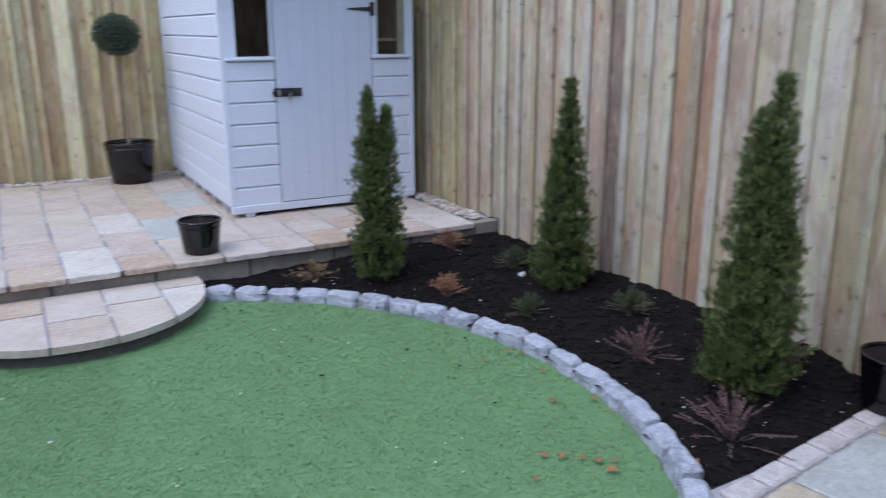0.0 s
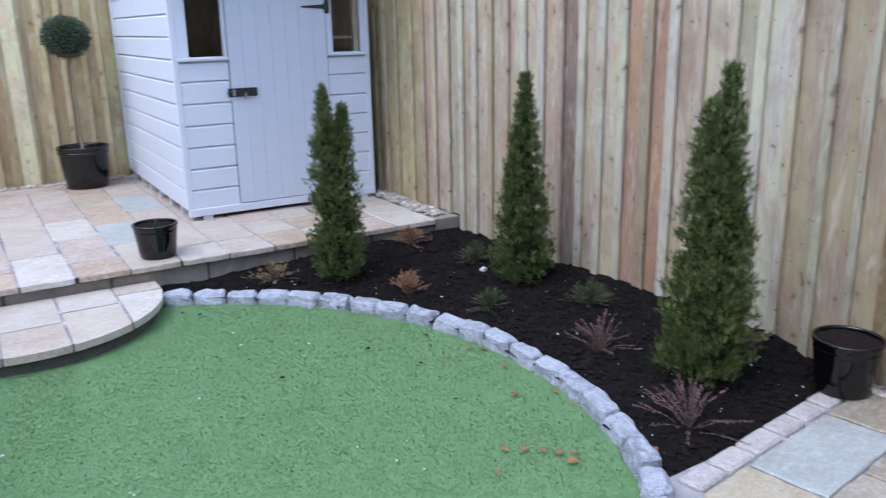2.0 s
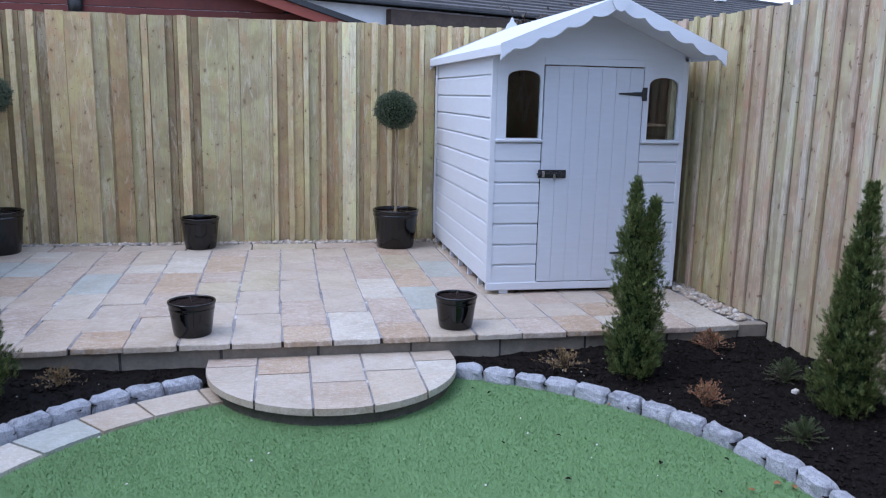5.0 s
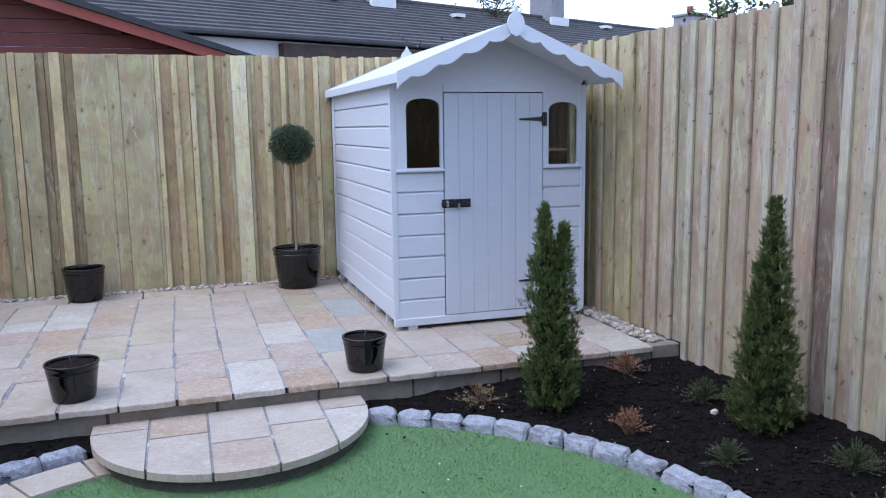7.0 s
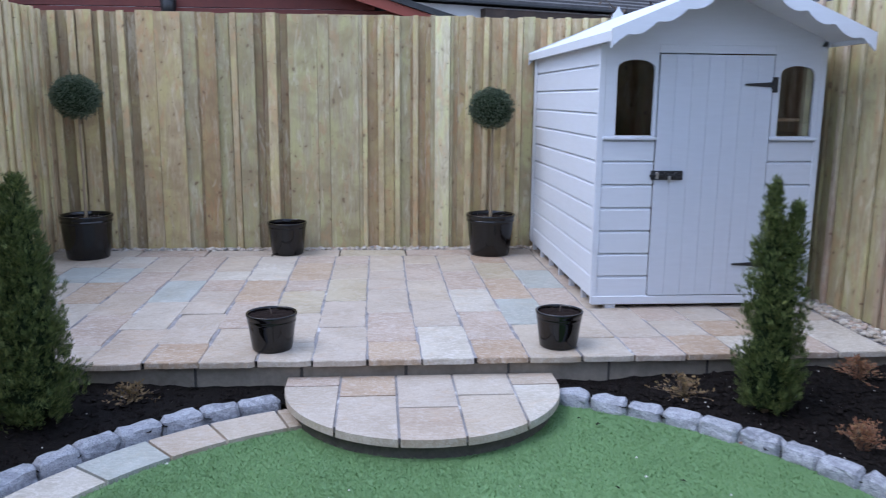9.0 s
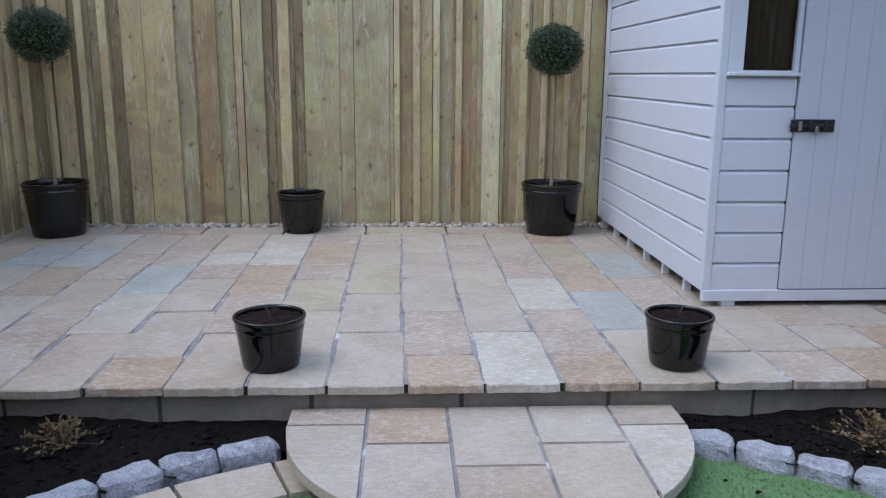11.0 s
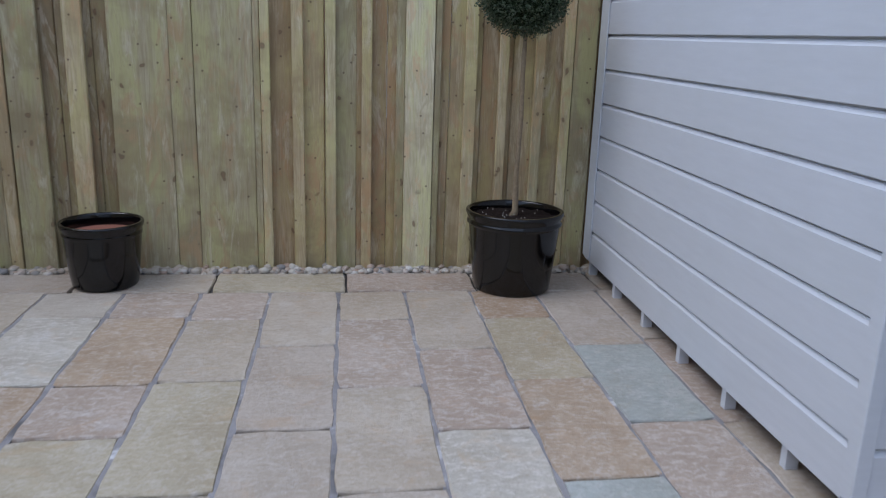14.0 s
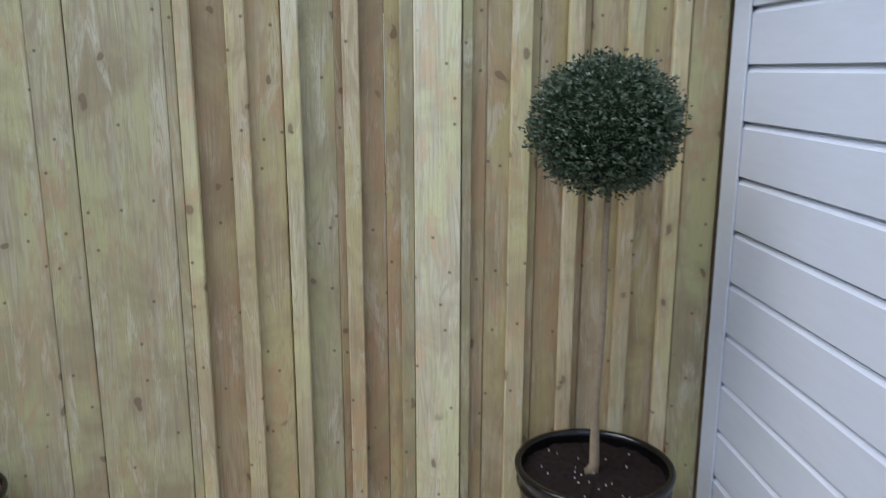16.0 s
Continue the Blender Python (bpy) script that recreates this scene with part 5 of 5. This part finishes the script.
# half-round step
step = thing("garden_step", "half-round step of sandstone slabs below the patio", "step")
SC = (0.295, -0.115)
STEP_R = 0.735
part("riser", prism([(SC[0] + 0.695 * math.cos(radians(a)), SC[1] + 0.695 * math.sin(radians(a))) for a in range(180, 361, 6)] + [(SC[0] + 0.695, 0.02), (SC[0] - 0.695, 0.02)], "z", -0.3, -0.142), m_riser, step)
part("mortar_bed", prism([(SC[0] + 0.70 * math.cos(radians(a)), SC[1] + 0.70 * math.sin(radians(a))) for a in range(180, 361, 6)] + [(SC[0] + 0.70, 0.024), (SC[0] - 0.70, 0.024)], "z", -0.1415, -0.110), m_joint, step)


def rim(x):
    h = STEP_R ** 2 - (x - SC[0]) ** 2
    return SC[1] - math.sqrt(max(h, 0.0))


def step_slab(x0, x1, y0, y1, tone):
    """A flag of the step, cut to the curve where it meets it."""
    g = 0.005
    x0, x1 = x0 + (g if x0 > SC[0] - STEP_R + 0.01 else 0.001), x1 - (g if x1 < SC[0] + STEP_R - 0.01 else 0.001)
    y1 -= g
    steps = 10
    low = []
    for k in range(steps + 1):
        x = x0 + (x1 - x0) * k / steps
        low.append((x, max(rim(x), y0 + g if y0 > -5 else -9)))
    low = [(x, min(y, y1 - 0.002)) for x, y in low]
    pts = low + [(x1, y1), (x0, y1)]
    cx, cy = sum(p[0] for p in pts) / len(pts), sum(p[1] for p in pts) / len(pts)
    bm = prism([(px - cx, py - cy) for px, py in pts], "z", -0.038, 0.0)
    for vert in bm.verts:
        if vert.co.z > -0.01:
            vert.co.x *= 0.985
            vert.co.y *= 0.985
    ob = part("slab", bm, SLABS[tone], step)
    ob.matrix_basis = pose(cx, cy, -0.102 + srng.uniform(-0.0015, 0.0015))


step_slab(-0.44, -0.148, -9, -0.13, "b")
step_slab(-0.44, -0.148, -0.13, 0.022, "p")
step_slab(-0.148, 0.152, -0.285, 0.022, "o")
step_slab(-0.148, 0.152, -9, -0.285, "b")
step_slab(0.152, 0.462, -0.46, 0.022, "b")
step_slab(0.152, 0.462, -9, -0.46, "b")
step_slab(0.462, 0.772, -0.30, 0.022, "b")
step_slab(0.462, 0.772, -9, -0.30, "b")
step_slab(0.772, 1.03, -0.16, 0.022, "b")
step_slab(0.772, 1.03, -9, -0.16, "w")

# paving ring round the lawn
ringed = thing("paving_ring", "curved edging of sandstone slabs round the lawn", "paving", kind="structure")


def ring_slab(d0, d1, tone):
    r0, r1, gap = 1.742, 1.985, 0.16
    pts = [on_ring(d0 + gap + (d1 - d0 - 2 * gap) * k / 5, r0) for k in range(6)] + [on_ring(d1 - gap - (d1 - d0 - 2 * gap) * k / 5, r1) for k in range(6)]
    cx, cy = sum(p[0] for p in pts) / len(pts), sum(p[1] for p in pts) / len(pts)
    bm = prism([(px - cx, py - cy) for px, py in pts], "z", -0.04, 0.0)
    for vert in bm.verts:
        if vert.co.z > -0.01:
            vert.co.x *= 0.985
            vert.co.y *= 0.985
    ob = part("slab", bm, SLABS[tone], ringed)
    ob.matrix_basis = pose(cx, cy, LAWN + 0.006 + srng.uniform(-0.001, 0.001))


d, k = 103.0, 0
tones = ["b", "b", "b", "g", "w", "b", "g", "b", "p", "b"]
while d < 322:
    wdeg = srng.choice((9.0, 10.0, 8.0, 11.0)) if d < 306 else 322 - d
    ring_slab(d, d + wdeg, tones[k % len(tones)])
    d += wdeg
    k += 1

# near paving with a line of pale setts along the bed
def turned_slab(x0, x1, y0, y1, tone):
    ob = slab(near, x0, x1, y0, y1, LAWN + 0.032, SLABS[tone], srng)
    cx, cy = (x0 + x1) / 2, (y0 + y1) / 2
    shift = SETT_TURN * (cx - 2.2)
    ob.matrix_basis = pose(cx, cy + shift, LAWN + 0.032 + srng.uniform(-0.001, 0.001), 0, 0, math.degrees(math.atan(SETT_TURN)))


ROWS = [
    (-3.575, -3.285, [(2.10, 2.40, "v"), (2.40, 2.985, "g"), (2.985, 3.30, "n")]),
    (-3.875, -3.575, [(2.02, 2.12, "n"), (2.12, 2.40, "n"), (2.40, 2.69, "n"), (2.69, 3.28, "n")]),
    (-4.175, -3.875, [(1.99, 2.40, "g"), (2.40, 3.05, "g"), (3.05, 3.28, "n")]),
    (-4.775, -4.175, [(1.99, 2.30, "n"), (2.30, 2.60, "b"), (2.60, 2.92, "n"), (2.92, 3.28, "g")]),
    (-5.375, -4.775, [(1.99, 2.60, "n"), (2.60, 3.28, "n")]),
]
for y0, y1, cells in ROWS:
    for x0, x1, tone in cells:
        turned_slab(x0, x1, y0, y1, tone)
x = 2.10
while x < 3.08:
    w = srng.uniform(0.17, 0.21)
    bm = rough_block(w * 0.94, 0.12, 0.09, srng, 0.005, 0.010, 1)
    ob = part("sett", bm, m_sett, near)
    ob.matrix_basis = pose(x + w / 2, sett_line(x + w / 2) - 0.058, LAWN - 0.055, 0, 0, math.degrees(math.atan(SETT_TURN)))
    x += w


# pebbles along the fences
def pebbles(count, x0, x1, y0, y1, z, seed, label):
    prng = random.Random(seed)
    verts, faces = [], []
    bm = bmesh.new()
    bmesh.ops.create_icosphere(bm, subdivisions=1, radius=1.0)
    unit = [q.co.copy() for q in bm.verts]
    tri = [tuple(q.index for q in f.verts) for f in bm.faces]
    bm.free()
    for _ in range(count):
        s = prng.uniform(0.012, 0.024)
        sx, sy, sz = s * prng.uniform(0.8, 1.5), s * prng.uniform(0.7, 1.1), s * prng.uniform(0.5, 0.8)
        a = prng.uniform(0, 6.283)
        c = Vector((prng.uniform(x0, x1), prng.uniform(y0, y1), z + sz * prng.uniform(0.3, 1.6)))
        b = len(verts)
        for q in unit:
            k = 1 + 0.16 * noise.noise(q * 1.7 + c * 31)
            px, py = q.x * sx * k, q.y * sy * k
            verts.append((c.x + px * math.cos(a) - py * math.sin(a), c.y + px * math.sin(a) + py * math.cos(a), c.z + q.z * sz * k))
        faces += [tuple(b + i for i in f) for f in tri]
    ob = data_part("pebbles", verts, faces, m_pebbles, smooth=True)
    tagged(ob, label, "pebbles", kind="stuff")


PB = "rounded pale and brown pebbles along the fence foot"
part("pebble_bed", box(FENCE_L, 3.215, -0.3, 3.25, 3.30, -0.012), m_joint, patio)
part("pebble_bed", box(3.035, 0.05, -0.3, 3.25, 3.214, -0.012), m_joint, patio)
pebbles(1500, FENCE_L + 0.02, 1.55, 3.205, FENCE_Y - 0.025, -0.01, 1, PB)
pebbles(700, 3.04, 3.19, 0.10, 2.2, -0.012, 2, PB)
pebbles(220, 3.27, 3.36, -4.2, -3.14, LAWN + 0.026, 3, PB)
part("patio_end_block", box(3.035, 0.03, -0.3, 3.245, 0.10, -0.01, 0.004), m_block, patio)

# turf pile
trng = np.random.default_rng(4)
cnt = 420000
ang = trng.uniform(0, 360, cnt)
lim = np.where(((ang + 180) % 360 - 180 >= -33) & ((ang + 180) % 360 - 180 <= 80), 2.02, 1.735)
rad = np.sqrt(trng.uniform(0, 1, cnt)) * lim
px, py = RING[0] + rad * np.cos(np.radians(ang)), RING[1] + rad * np.sin(np.radians(ang))
keep = ~((np.hypot(px - SC[0], py - SC[1]) < 0.70) | (py > -0.06)) & (py > -3.35)
px, py = px[keep], py[keep]
cnt = len(px)
th = trng.uniform(0, 2 * np.pi, cnt)
ln = trng.uniform(0.012, 0.026, cnt)
tilt = trng.uniform(0.55, 1.35, cnt)
wd = trng.uniform(0.0014, 0.0028, cnt)
ux, uy = np.cos(th), np.sin(th)
la = th + trng.uniform(0.8, 2.3, cnt)
hx, hy = np.cos(la) * ln * np.sin(tilt), np.sin(la) * ln * np.sin(tilt)
z0 = np.full(cnt, LAWN - 0.014)
co = np.stack([np.stack([px - ux * wd, py - uy * wd, z0], 1), np.stack([px + ux * wd, py + uy * wd, z0], 1), np.stack([px + hx, py + hy, z0 + ln * np.cos(tilt)], 1)], 1).reshape(-1, 3)
me = bpy.data.meshes.new("turf_pile")
me.vertices.add(cnt * 3)
me.vertices.foreach_set("co", co.ravel())
me.loops.add(cnt * 3)
me.loops.foreach_set("vertex_index", np.arange(cnt * 3))
me.polygons.add(cnt)
me.polygons.foreach_set("loop_start", np.arange(0, cnt * 3, 3))
me.update()
me.validate()
me.materials.append(m_blade)
tagged(new("turf_pile", me), "short dense pile of bright green artificial grass", "grass", kind="stuff")

# fallen leaves and specks on the lawn
lrng = random.Random(17)


def fallen(x, y, size, seed):
    q = random.Random(seed)
    a = q.uniform(0, 6.283)
    rows = []
    for f, w in ((0, 0.05), (0.25, 0.42), (0.55, 0.5), (0.8, 0.3), (1, 0.02)):
        for s in (-1, 0, 1):
            rows.append(((f - 0.5) * size, s * w * size * 0.7, 0.25 * size * abs(s) * w + 0.10 * size * math.sin(f * 3.1) * q.uniform(0.6, 1.4)))
    faces = []
    for r in range(4):
        for c in range(2):
            k = r * 3 + c
            faces.append((k, k + 1, k + 4, k + 3))
    ob = data_part("fallen_leaf", rows, faces, m_leafbrown, smooth=True)
    ob.matrix_basis = pose(x, y, LAWN + 0.004, q.uniform(-10, 10), q.uniform(-10, 10), math.degrees(a))
    tagged(ob, "small curled brown leaf lying on the artificial lawn", "leaf", "fallen leaves on the lawn")
    return ob


LEAVES = [(1.74, -2.66), (1.90, -2.79), (1.90, -2.87), (1.62, -2.78), (2.22, -1.79), (2.19, -2.02), (2.21, -2.38), (2.20, -2.50), (1.78, -0.76), (2.02, -1.79), (1.80, -2.70), (1.95, -2.82), (2.17, -1.75), (1.86, -2.74), (2.05, -2.30)]
BITS = [(1.36, -1.12), (1.06, -1.16), (1.74, -1.48), (1.19, -1.28), (1.25, -1.57), (1.87, -1.78), (1.81, -2.20), (2.07, -1.49), (1.08, -0.42), (1.16, -0.50)]
for k, (x, y) in enumerate(LEAVES):
    fallen(x, y, lrng.uniform(0.024, 0.05), k)
for k, (x, y) in enumerate(BITS):
    ob = fallen(x, y, lrng.uniform(0.018, 0.03), k + 40)
    ob.data.materials[0] = m_soil
    tagged(ob, "small dark dead leaf on the artificial lawn")


def speck_field():
    verts, faces = [], []
    for _ in range(40):
        a, r = lrng.uniform(0, 6.283), 1.7 * math.sqrt(lrng.random())
        x, y, s = RING[0] + r * math.cos(a), RING[1] + r * math.sin(a), lrng.uniform(0.003, 0.008)
        if math.hypot(x - SC[0], y - SC[1]) < 0.8:
            continue
        b = len(verts)
        z = LAWN + 0.004
        verts += [(x - s, y - s, z), (x + s, y - s * 0.6, z), (x + s * 0.6, y + s, z), (x, y, z + s)]
        faces += [(b, b + 1, b + 3), (b + 1, b + 2, b + 3), (b + 2, b, b + 3)]
    ob = data_part("lawn_specks", verts, faces, m_chip)
    tagged(ob, "tiny pale specks scattered over the lawn", "debris", kind="stuff")


speck_field()
stone = part("white_stone", rough_block(0.05, 0.035, 0.03, lrng, 0.008, 0.008, 0), m_chip)
stone.matrix_basis = pose(2.80, -0.95, soil_z(2.80, -0.95) + 0.0, 0, 0, 30)
tagged(stone, "small white stone lying on the compost", "stone")
leaf = data_part("dead_leaf", [(0, 0, 0.0), (0.05, 0.022, 0.012), (0.1, 0, 0.006), (0.05, -0.022, 0.008)], [(0, 1, 2), (0, 2, 3)], m_leafbrown)
leaf.matrix_basis = pose(2.12, -3.02, soil_z(2.12, -3.02) + 0.012, 0, 0, 20)
tagged(leaf, "dry pale brown leaf at the kerb's end", "leaf")
